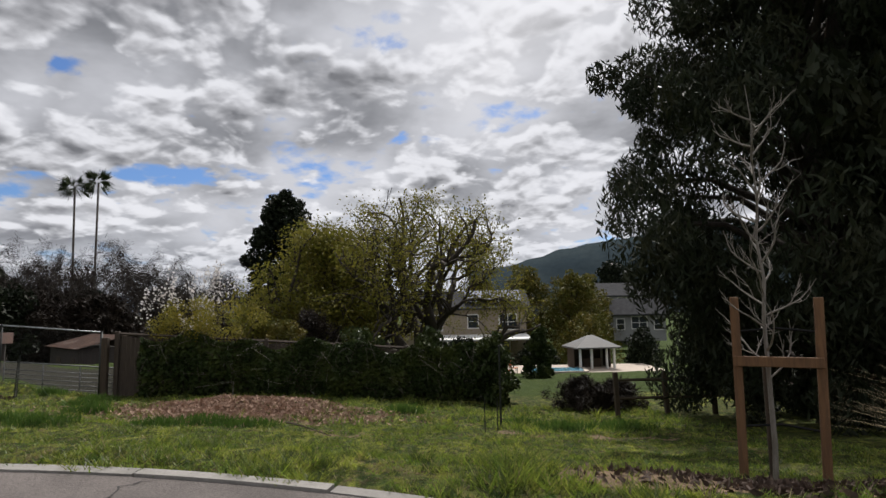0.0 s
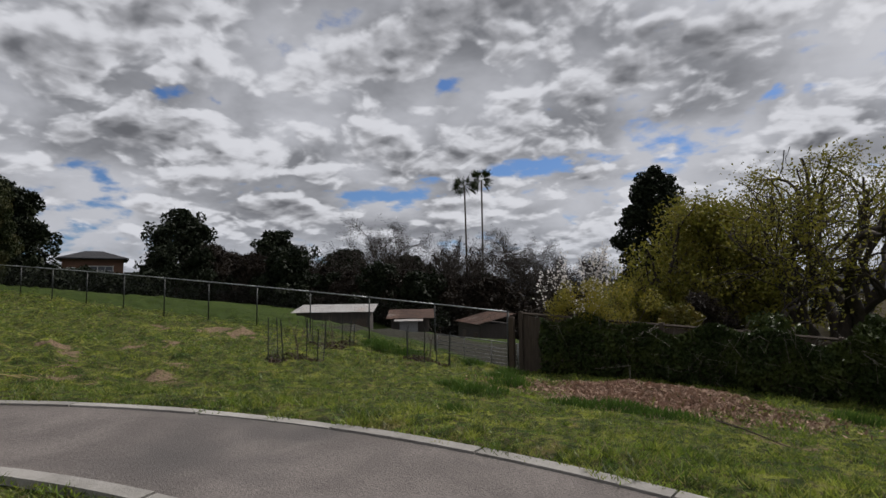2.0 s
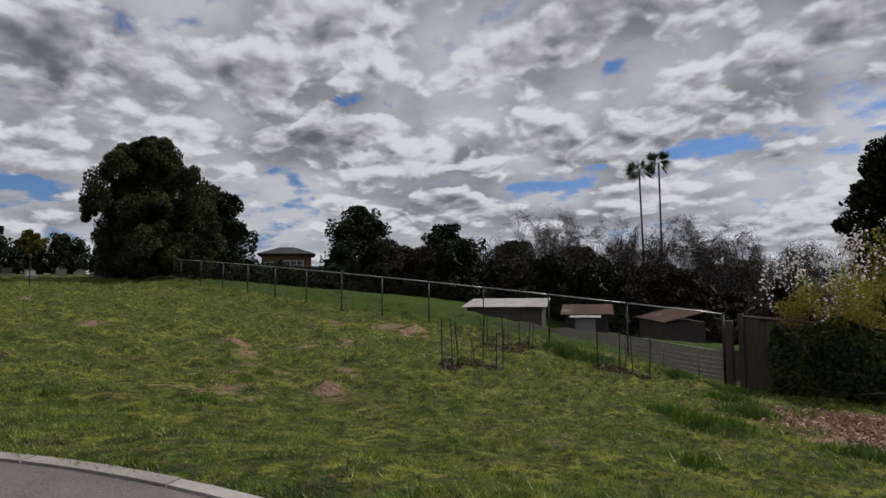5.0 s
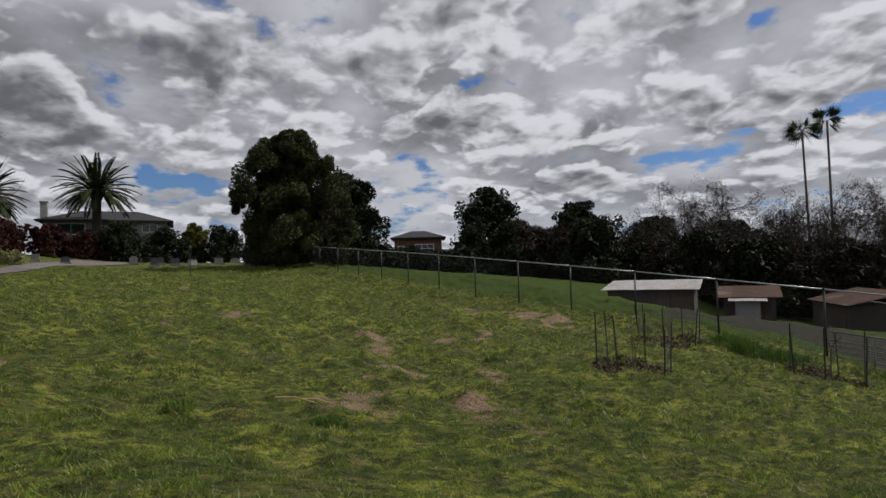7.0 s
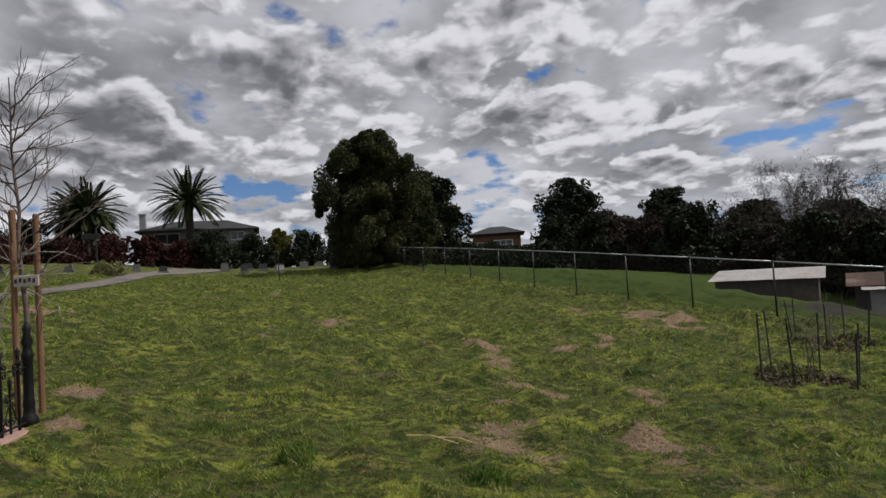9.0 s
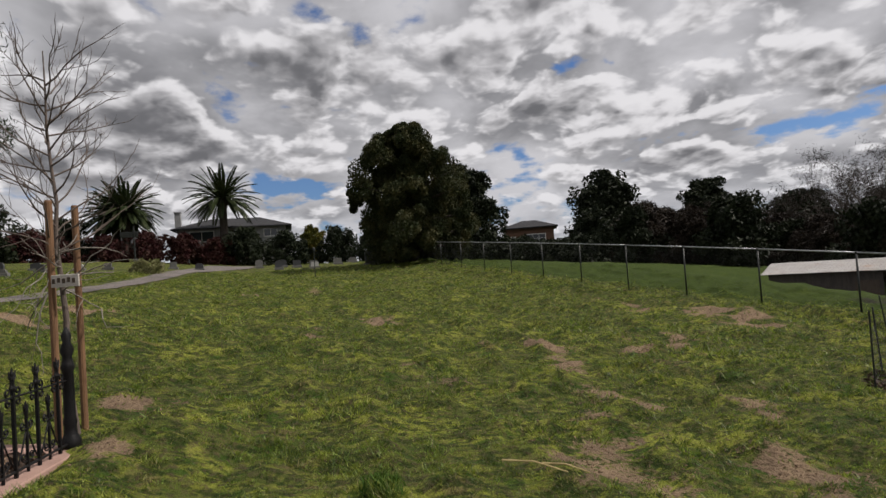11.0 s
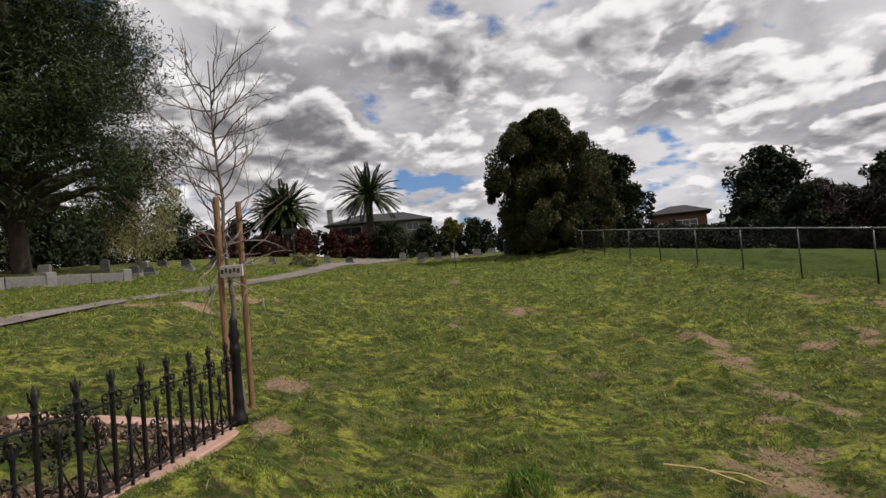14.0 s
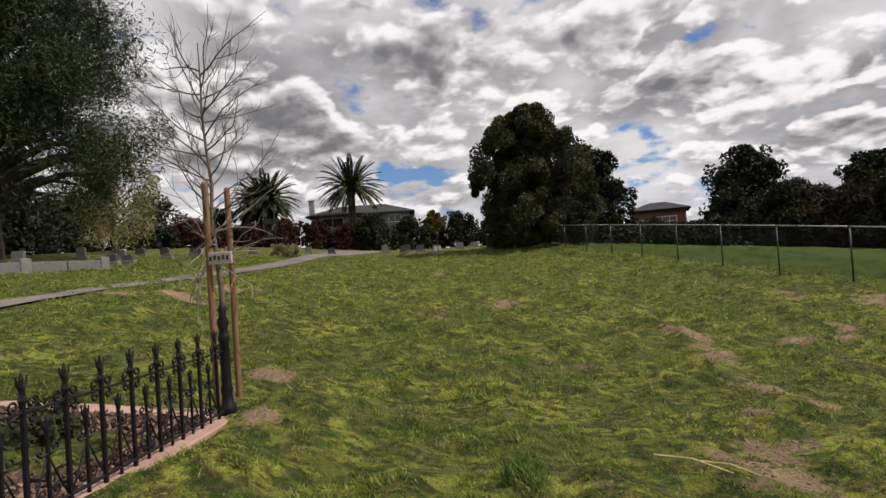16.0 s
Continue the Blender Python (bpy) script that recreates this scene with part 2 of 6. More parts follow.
def ground_material():
    m = bpy.data.materials.new("ground_soil_and_turf")
    m.use_nodes = True
    N = Nodes(m.node_tree)
    at = N.add("ShaderNodeTexCoord").outputs["Object"]
    bare = N.tree.nodes.new("ShaderNodeAttribute")
    bare.attribute_name = "bare"
    tint = N.tree.nodes.new("ShaderNodeAttribute")
    tint.attribute_name = "track"
    n1, n2, n3 = N.noise(at, 0.35, 5.0, 0.6), N.noise(at, 2.2, 6.0, 0.62, 0.3), N.noise(at, 14.0, 5.0, 0.7)
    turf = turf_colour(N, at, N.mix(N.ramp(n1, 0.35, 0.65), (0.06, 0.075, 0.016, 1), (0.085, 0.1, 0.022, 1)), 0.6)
    turf = N.mix(N.ramp(n3, 0.45, 0.66, 0.0, 0.8), turf, (0.075, 0.056, 0.032, 1))
    soil = N.mix(N.ramp(n2, 0.3, 0.7), (0.27, 0.19, 0.122, 1), (0.16, 0.113, 0.075, 1))
    soil = N.mix(N.ramp(n3, 0.48, 0.66, 0.0, 0.75), soil, (0.09, 0.06, 0.04, 1))
    field = N.tree.nodes.new("ShaderNodeAttribute")
    field.attribute_name = "field"
    lush = N.mix(N.ramp(n2, 0.35, 0.65), (0.026, 0.046, 0.007, 1), (0.038, 0.062, 0.009, 1))
    turf = N.mix(N.math("MULTIPLY", field.outputs["Fac"], 0.85), turf, lush)
    k = N.math("ADD", bare.outputs["Fac"], N.math("MULTIPLY", N.math("SUBTRACT", N.math("ADD", n2, n3), 1.0), 1.5))
    col = N.mix(N.ramp(k, 0.42, 0.7), turf, soil)
    col = N.mix(N.math("MULTIPLY", N.ramp(N.math("ADD", tint.outputs["Fac"], N.math("MULTIPLY", N.math("SUBTRACT", n2, 0.5), 0.5)), 0.35, 0.65), 0.9), col, (0.034, 0.03, 0.026, 1))
    p = N.add("ShaderNodeBsdfPrincipled", Roughness=0.95)
    p.inputs["Specular IOR Level"].default_value = 0.1
    N.link(col, p.inputs["Base Color"])
    bn = N.add("ShaderNodeBump", Strength=1.0, Distance=0.09)
    N.link(N.math("ADD", n3, n2), bn.inputs["Height"])
    N.link(bn.outputs[0], p.inputs["Normal"])
    N.link(p.outputs[0], N.add("ShaderNodeOutputMaterial").inputs["Surface"])
    return m


def glass(name, tint):
    m = bpy.data.materials.new(name)
    m.use_nodes = True
    p = m.node_tree.nodes["Principled BSDF"]
    p.inputs["Base Color"].default_value = c4(tint)
    p.inputs["Roughness"].default_value = 0.08
    return m


M = {
    "ground": ground_material(),
    "asphalt": surface("asphalt", (0.115, 0.098, 0.09), (0.19, 0.163, 0.15), 1.3, 0.88, bump=0.7, bump_scale=70, fine=0.75, c=(0.075, 0.066, 0.062)),
    "kerb": surface("pale_concrete", (0.34, 0.32, 0.295), (0.23, 0.215, 0.195), 3, 0.9, bump=0.4, bump_scale=50, spread=0.3),
    "pink": surface("pink_concrete", (0.37, 0.235, 0.19), (0.29, 0.18, 0.145), 3, 0.9, bump=0.35, bump_scale=70, spread=0.15),
    "iron": surface("black_painted_iron", (0.004, 0.004, 0.005), (0.008, 0.007, 0.007), 12, 0.55, bump=0.3, bump_scale=80, spec=0.2),
    "black_post": surface("black_coated_steel", (0.012, 0.015, 0.014), (0.02, 0.022, 0.02), 8, 0.5, bump=0.1),
    "galv": surface("galvanised_steel", (0.42, 0.43, 0.44), (0.3, 0.31, 0.32), 6, 0.45, metal=0.6, bump=0.1),
    "gate_steel": surface("dull_gate_pipe", (0.2, 0.2, 0.205), (0.12, 0.12, 0.125), 6, 0.6, metal=0.5, bump=0.1),
    "wire": surface("dark_fence_wire", (0.012, 0.013, 0.013), (0.02, 0.021, 0.02), 8, 0.7, bump=0.0),
    "stake": surface("brown_stake_wood", (0.2, 0.105, 0.05), (0.13, 0.068, 0.035), 5, 0.8, bump=0.4, bump_scale=30, stretch=(6, 6, 0.6)),
    "stake_dark": surface("dark_stake_wood", (0.05, 0.036, 0.026), (0.08, 0.055, 0.036), 5, 0.85, bump=0.4, bump_scale=30, stretch=(6, 6, 0.6)),
    "board": surface("weathered_board", (0.07, 0.052, 0.04), (0.11, 0.085, 0.065), 4, 0.9, bump=0.4, bump_scale=30, stretch=(5, 5, 0.6), spread=0.5),
    "mulch": surface("wood_chip", (0.46, 0.31, 0.225), (0.33, 0.215, 0.155), 9, 0.95, bump=0.2, island=0.4),
    "mulch_dark": surface("dark_wood_chip", (0.12, 0.078, 0.055), (0.07, 0.046, 0.034), 9, 0.95, bump=0.2, island=0.6),
    "soil": surface("bare_soil", (0.27, 0.18, 0.115), (0.17, 0.11, 0.07), 2.5, 0.97, bump=0.8, bump_scale=18, fine=0.6),
    "bark": surface("dark_bark", (0.036, 0.028, 0.022), (0.058, 0.045, 0.035), 4, 0.95, bump=0.7, bump_scale=14, stretch=(3, 3, 0.8)),
    "bark_pale": surface("pale_bark", (0.24, 0.215, 0.19), (0.15, 0.13, 0.11), 7, 0.9, bump=0.3, bump_scale=30, stretch=(3, 3, 0.8)),
    "bark_grey": surface("grey_brown_bark", (0.13, 0.1, 0.085), (0.085, 0.066, 0.055), 7, 0.9, bump=0.4, bump_scale=30, stretch=(3, 3, 0.8)),
    "palm_trunk": surface("palm_trunk_bark", (0.075, 0.06, 0.048), (0.045, 0.036, 0.03), 3, 0.95, bump=0.8, bump_scale=9, stretch=(1, 1, 5)),
    "oak_leaf": leafage("oak_spring_leaf", (0.19, 0.175, 0.028), (0.1, 0.11, 0.018), (0.2, 0.17, 0.034), 0.35),
    "oak_leaf2": leafage("yellow_green_leaf", (0.11, 0.105, 0.02), (0.05, 0.06, 0.012), (0.13, 0.1, 0.022), 0.25),
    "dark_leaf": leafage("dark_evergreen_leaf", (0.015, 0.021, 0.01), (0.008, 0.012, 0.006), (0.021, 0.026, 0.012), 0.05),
    "euc_leaf": leafage("eucalyptus_leaf", (0.03, 0.037, 0.021), (0.014, 0.019, 0.01), (0.04, 0.042, 0.023), 0.12),
    "pepper_leaf": leafage("pepper_tree_leaf", (0.032, 0.04, 0.014), (0.014, 0.02, 0.008), (0.06, 0.057, 0.022), 0.12),
    "pine_leaf": leafage("pine_needle", (0.02, 0.032, 0.01), (0.01, 0.018, 0.006), (0.034, 0.046, 0.016), 0.1),
    "willow_leaf": leafage("pale_willow_leaf", (0.22, 0.22, 0.09), (0.14, 0.15, 0.06), (0.27, 0.25, 0.14), 0.3),
    "ivy_leaf": leafage("ivy_leaf", (0.04, 0.06, 0.018), (0.02, 0.03, 0.01), (0.06, 0.075, 0.02), 0.1, 0.45),
    "gold_leaf": leafage("golden_shrub_leaf", (0.3, 0.24, 0.03), (0.16, 0.15, 0.03), (0.22, 0.2, 0.04), 0.3),
    "red_leaf": leafage("burgundy_leaf", (0.05, 0.016, 0.016), (0.028, 0.01, 0.01), (0.04, 0.02, 0.014), 0.1),
    "blossom": leafage("white_blossom", (0.75, 0.7, 0.68), (0.6, 0.55, 0.52), (0.7, 0.66, 0.62), 0.3),
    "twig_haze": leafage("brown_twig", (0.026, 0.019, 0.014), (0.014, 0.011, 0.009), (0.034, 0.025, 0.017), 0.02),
    "frond": leafage("palm_frond", (0.028, 0.04, 0.014), (0.014, 0.022, 0.008), (0.038, 0.046, 0.018), 0.08, 0.5),
    "dry": leafage("dry_grass_blade", (0.36, 0.29, 0.17), (0.26, 0.2, 0.11), (0.3, 0.24, 0.15), 0.2),
    "grass": grass_material(),
    "weed": leafage("weed_blade", (0.05, 0.1, 0.018), (0.085, 0.14, 0.026), (0.035, 0.07, 0.014), 0.35, 0.5),
    "panel": surface("pale_roof_panel", (0.3, 0.31, 0.34), (0.24, 0.25, 0.28), 2, 0.9, bump=0.05, spec=0.05),
    "crack": surface("tar_crack", (0.03, 0.027, 0.026), (0.045, 0.04, 0.038), 9, 0.9, bump=0.1),
    "roof_dark": surface("dark_roof_shingle", (0.035, 0.035, 0.038), (0.055, 0.055, 0.058), 2, 0.95, bump=0.5, bump_scale=12, spec=0.08),
    "roof_tin": surface("pale_tin_roof", (0.4, 0.385, 0.375), (0.28, 0.26, 0.245), 1.2, 0.5, metal=0.2, bump=0.1, c=(0.3, 0.22, 0.17)),
    "roof_rust": surface("rusted_tin_roof", (0.1, 0.058, 0.042), (0.06, 0.037, 0.03), 1.5, 0.8, bump=0.2, c=(0.16, 0.13, 0.115), spread=0.5, spec=0.1),
    "shed_wall": surface("weathered_shed_board", (0.075, 0.062, 0.055), (0.05, 0.043, 0.04), 2, 0.9, bump=0.4, bump_scale=12, stretch=(4, 4, 0.5)),
    "tan_wall": surface("tan_siding", (0.33, 0.27, 0.2), (0.28, 0.23, 0.17), 1, 0.85, bump=0.2, bump_scale=8),
    "grey_wall": surface("grey_siding", (0.27, 0.27, 0.27), (0.22, 0.22, 0.225), 1, 0.85, bump=0.2, bump_scale=8),
    "brown_wall": surface("brown_stucco", (0.15, 0.08, 0.052), (0.12, 0.065, 0.042), 1, 0.9, bump=0.3, bump_scale=10),
    "white": surface("white_paint", (0.78, 0.77, 0.74), (0.7, 0.69, 0.66), 3, 0.6, bump=0.05),
    "pane": glass("window_glass", (0.03, 0.035, 0.04)),
    "stone": surface("grey_granite", (0.17, 0.165, 0.155), (0.11, 0.108, 0.104), 8, 0.7, bump=0.2, spread=0.6),
    "stone_dark": surface("dark_granite", (0.06, 0.06, 0.065), (0.04, 0.04, 0.044), 10, 0.4, bump=0.1, spread=0.4),
    "stone_white": surface("white_marble", (0.45, 0.44, 0.42), (0.34, 0.33, 0.32), 4, 0.6, bump=0.1, spread=0.2),
    "patio": surface("pale_paving", (0.5, 0.42, 0.34), (0.4, 0.33, 0.27), 1.5, 0.85, bump=0.2),
    "pool": glass("pool_water", (0.12, 0.3, 0.4)),
    # dark woods colour shifted towards blue to paint in some haze
    "hill": surface("hazed_wooded_hill", (0.03, 0.042, 0.05), (0.042, 0.055, 0.06), 0.02, 1.0, bump=0.0, bump_scale=0.15, spec=0.0),
    # pale blue is distance haze painted into the base colour
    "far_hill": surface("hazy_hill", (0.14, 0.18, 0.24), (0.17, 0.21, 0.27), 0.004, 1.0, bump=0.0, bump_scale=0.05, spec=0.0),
    "straw": surface("pale_dry_stick", (0.55, 0.43, 0.2), (0.42, 0.32, 0.15), 8, 0.8),
    "sign": surface("pale_tag_board", (0.5, 0.46, 0.42), (0.4, 0.37, 0.34), 8, 0.7),
    "orange": surface("orange_paint", (0.5, 0.14, 0.03), (0.42, 0.11, 0.025), 8, 0.6),
}


# ---- mesh helpers ----
def raw_mesh(name, co, corners, size, smooth=False):
    """A mesh from arrays: points, corner indices and the corners in each face."""
    me = bpy.data.meshes.new(name)
    co, corners = np.asarray(co, np.float32), np.asarray(corners, np.int32).ravel()
    count = len(corners) // size
    me.vertices.add(len(co))
    me.vertices.foreach_set("co", co.ravel())
    me.loops.add(len(corners))
    me.loops.foreach_set("vertex_index", corners)
    me.polygons.add(count)
    me.polygons.foreach_set("loop_start", np.arange(0, len(corners), size, dtype=np.int32))
    if smooth:
        me.polygons.foreach_set("use_smooth", np.ones(count, dtype=bool))
    me.update(calc_edges=True)
    return me


def thing(name, x, y, z, label, category, group="", turn=0.0):
    ob = tagged(new(name), label, category, group)
    ob.empty_display_size = 0.2
    ob.matrix_world = pose(x, y, z, 0, 0, turn)
    return ob


class Geo:
    """Collects boxes, tubes and faces into one mesh."""

    def __init__(self):
        self.v, self.f = [], []

    def box(self, c, size, turn=0.0, bevel=0.0, tilt=(0, 0)):
        hx, hy, hz = size[0] / 2, size[1] / 2, size[2] / 2
        m = pose(*c, tilt[0], tilt[1], turn)
        n = len(self.v)
        b = min(bevel, hx * 0.6, hy * 0.6, hz * 0.6)
        if b <= 0:
            for sx, sy, sz in ((-1, -1, -1), (1, -1, -1), (1, 1, -1), (-1, 1, -1), (-1, -1, 1), (1, -1, 1), (1, 1, 1), (-1, 1, 1)):
                self.v.append(m @ Vector((sx * hx, sy * hy, sz * hz)))
            self.f += [tuple(n + i for i in q) for q in ((0, 3, 2, 1), (4, 5, 6, 7), (0, 1, 5, 4), (1, 2, 6, 5), (2, 3, 7, 6), (3, 0, 4, 7))]
            return self
        rings = [(-hz, b), (-hz + b, 0), (hz - b, 0), (hz, b)]
        for z, i in rings:
            x, y = hx - i, hy - i
            k = b if i == 0 else b * 0.5
            for px, py in ((-x + k, -y), (x - k, -y), (x, -y + k), (x, y - k), (x - k, y), (-x + k, y), (-x, y - k), (-x, -y + k)):
                self.v.append(m @ Vector((px, py, z)))
        for r in range(3):
            for i in range(8):
                j = (i + 1) % 8
                self.f.append((n + r * 8 + i, n + r * 8 + j, n + r * 8 + 8 + j, n + r * 8 + 8 + i))
        self.f.append(tuple(n + i for i in range(7, -1, -1)))
        self.f.append(tuple(n + 24 + i for i in range(8)))
        return self

    def tube(self, pts, rad, n=6, cap=True):
        pts = [Vector(p) for p in pts]
        if isinstance(rad, (int, float)):
            rad = [rad] * len(pts)
        base = len(self.v)
        side = None
        for i, p in enumerate(pts):
            t = (pts[min(i + 1, len(pts) - 1)] - pts[max(i - 1, 0)]).normalized()
            if side is None:
                side = t.cross(Vector((0.31, 0.87, 0.12)) if abs(t.z) > 0.8 else Vector((0, 0, 1))).normalized()
            else:
                side = (side - t * side.dot(t)).normalized()
            other = t.cross(side)
            for k in range(n):
                a = 2 * math.pi * k / n
                self.v.append(p + (side * math.cos(a) + other * math.sin(a)) * rad[i])
        for i in range(len(pts) - 1):
            for k in range(n):
                j = (k + 1) % n
                self.f.append((base + i * n + k, base + i * n + j, base + (i + 1) * n + j, base + (i + 1) * n + k))
        if cap:
            self.f.append(tuple(base + k for k in range(n - 1, -1, -1)))
            self.f.append(tuple(base + (len(pts) - 1) * n + k for k in range(n)))
        return self

    def poly(self, pts):
        n = len(self.v)
        self.v += [Vector(p) for p in pts]
        self.f.append(tuple(range(n, n + len(pts))))
        return self

    def slab(self, outline, z0, z1):
        """A flat plate with that outline (counter-clockwise)."""
        n, k = len(self.v), len(outline)
        self.v += [Vector((*p, z0)) for p in outline] + [Vector((*p, z1)) for p in outline]
        self.f.append(tuple(n + i for i in range(k - 1, -1, -1)))
        self.f.append(tuple(n + k + i for i in range(k)))
        for i in range(k):
            j = (i + 1) % k
            self.f.append((n + i, n + j, n + k + j, n + k + i))
        return self

    def lathe(self, profile, c=(0, 0, 0), n=12):
        base = len(self.v)
        for r, z in profile:
            for k in range(n):
                a = 2 * math.pi * k / n
                self.v.append(Vector((c[0] + r * math.cos(a), c[1] + r * math.sin(a), c[2] + z)))
        for i in range(len(profile) - 1):
            for k in range(n):
                j = (k + 1) % n
                self.f.append((base + i * n + k, base + i * n + j, base + (i + 1) * n + j, base + (i + 1) * n + k))
        self.f.append(tuple(base + k for k in range(n - 1, -1, -1)))
        self.f.append(tuple(base + (len(profile) - 1) * n + k for k in range(n)))
        return self

    def mesh(self, name, smooth=False):
        me = bpy.data.meshes.new(name)
        me.from_pydata([tuple(v) for v in self.v], [], self.f)
        if smooth:
            me.polygons.foreach_set("use_smooth", [True] * len(self.f))
        me.update()
        return me

    def ob(self, name, mat, parent=None, label="", smooth=False):
        return part(name, self.mesh(name, smooth), mat, parent, label)


def part(name, me, mat, parent=None, label=""):
    """Links a mesh as one object, under a thing or a part where one is given."""
    ob = new(name, me)
    if mat is not None and not me.materials:
        me.materials.append(mat)
    if parent is not None:
        ob.parent = parent
    if label:
        ob["label"] = label
    return ob


def leaf_mesh(name, at, size, width=0.5, droop=0.0, rng=None, bend=None):
    """One diamond leaf at each place. droop 0: any way round; 1: hanging."""
    rng = rng or np.random.default_rng(1)
    at = np.asarray(at, float)
    n = len(at)
    size = np.broadcast_to(np.asarray(size, float), (n,)) * rng.uniform(0.6, 1.35, n)
    u = rng.normal(size=(n, 3))
    if bend is not None:
        u = u * 0.5 + bend
    u[:, 2] = u[:, 2] * (1 - droop) - droop * 2.2
    u /= np.linalg.norm(u, axis=1)[:, None]
    w = np.cross(u, rng.normal(size=(n, 3)))
    w /= np.linalg.norm(w, axis=1)[:, None] + 1e-9
    u, w = u * size[:, None] / 2, w * (size * width)[:, None] / 2
    co = np.stack([at - u, at + w, at + u, at - w], 1).reshape(-1, 3)
    return raw_mesh(name, co, np.arange(4 * n), 4)


def in_clump(rng, n, c, r, hollow=0.55):
    """Places in an ellipsoid, thicker towards its skin."""
    d = rng.normal(size=(n, 3))
    d /= np.linalg.norm(d, axis=1)[:, None]
    k = rng.uniform(hollow ** 3, 1.1, n) ** (1 / 3)
    return np.asarray(c) + d * k[:, None] * np.asarray(r)


def grow(rng, p, d, length, rad, depth, out, tips, segs=5, wiggle=0.18, rise=0.04, kids=(3, 4), spread=0.8, shrink=0.62, first=0.35, thin=0.6):
    """A branch with its side branches: adds to out (points, radii, depth) and to tips the places near its end."""
    pts, rads = [Vector(p)], [rad]
    d = Vector(d).normalized()
    end = rad * (thin if depth else 0.35)
    for i in range(segs):
        d = (d + Vector(rng.normal(0, wiggle, 3)) + Vector((0, 0, rise))).normalized()
        pts.append(pts[-1] + d * length / segs)
        rads.append(rad + (end - rad) * (i + 1) / segs)
    out.append((pts, rads, depth))
    if depth <= 1:
        tips += [pts[i] for i in range(1, segs + 1)]
    if depth == 0:
        return
    for k in range(int(rng.integers(kids[0], kids[1] + 1))):
        s = 1.0 if k == 0 else rng.uniform(first, 0.97)
        i = min(segs - 1, int(s * segs))
        q = pts[i].lerp(pts[i + 1], s * segs - i) if s < 1 else pts[-1]
        side = Vector(rng.normal(size=3))
        side = (side - d * side.dot(d)).normalized()
        way = d + side * (spread * (0.45 if k == 0 else 1.0)) * rng.uniform(0.7, 1.25)
        r = rads[i] * (0.85 if k == 0 else rng.uniform(0.45, 0.7))
        grow(rng, q, way, length * shrink * rng.uniform(0.75, 1.2), max(r, 0.004), depth - 1, out, tips, segs, wiggle, rise, kids, spread, shrink, first, thin)


def limbs_mesh(name, out, sides=(4, 5, 6, 8, 9)):
    g = Geo()
    for pts, rads, depth in out:
        g.tube(pts, rads, sides[min(depth, len(sides) - 1)], cap=False)
    return g.mesh(name, True)


def gz(x, y):
    return float(ground(x, y))


# ---- ground and road ----
def ss(a, b, v):
    k = np.clip((v - a) / (b - a), 0, 1)
    return k * k * (3 - 2 * k)


def ground(x, y):
    """Height of the ground at (x, y): hillside, road bench and the lower ground beyond the fences."""
    x, y = np.asarray(x, float), np.asarray(y, float)
    xc, line = np.clip(x, -54, 4), 20.2 + 0.195 * (np.clip(x, -54, 4) + 12)
    yc = np.minimum(np.clip(y, -4, 21), line + 0.8)
    z = 0.96 + 0.00756 * xc - 0.229 * yc + 0.00074 * xc * xc - 0.00362 * xc * yc + 0.00434 * yc * yc
    z = z + 0.04 * np.clip(-54 - x, 0, 50) + 0.1 * np.clip(-4 - y, 0, 18) * ss(-14, -34, x)
    deep = ss(-12, -24, x) * (1 - ss(-42, -60, x))
    drop = 2.0 + 2.2 * deep - 0.4 * ss(-42, -60, x)
    west = ss(-38, -50, x)
    field = 3.6 * np.clip((y - 21.2 - 0.195 * (x + 12)) / 42, 0, 1)
    z = z - (1 - west) * drop * ss(0, 1, (y - 21) / (36 - 16 * deep)) - west * field
    z = z - 0.32 * np.exp(-((x + 14.5) ** 2 + (y + 0.5) ** 2) / 32) - 0.28 * np.exp(-((x + 11.5) ** 2 + (y - 20.2) ** 2) / 14)
    z = z - 0.4 * np.exp(-((x + 16) ** 2 + (y + 5) ** 2) / 14)
    z = z - 1.0 * np.exp(-((x + 13.8) ** 2 / 10 + (y - 23.6) ** 2 / 6))
    r = np.hypot(x + 2.76, y + 5.3)
    bench = 0.1 - 0.04 * x + 0.04 * y
    k = np.maximum(ss(12.5, 9.6, r) * ss(-13.5, -10.8, x), ss(6.9, 5.95, np.hypot(x + 5.14, y + 2.47)))
    z = z + (bench - z) * k
    u, v = (x + 14.22) * 0.9925 - (y - 0.16) * 0.1219, -(x + 14.22) * 0.1219 - (y - 0.16) * 0.9925
    k = ss(-1.6, -0.2, u) * ss(5.0, 3.7, u) * ss(-1.6, -0.2, v) * ss(5.2, 3.8, v)
    z = z + (0.672 + 0.02 * u + 0.1 * np.maximum(v, 0) - z) * k
    k = ss(-0.1, 0.0, u) * ss(3.5, 3.4, u) * ss(-0.1, 0.0, v) * ss(3.6, 3.5, v)
    z = z + (0.62 + 0.02 * u + 0.1 * v - z) * k
    z = z - 3.6 * ss(42, 95, y) * ss(20, -30, x) - 1.2 * ss(55, 110, y) * ss(-30, 20, x)
    far = 4.8 - 10.3 * ss(15, 75, y)
    z = z + (far - z) * ss(112, 260, np.hypot(x, y))
    return z


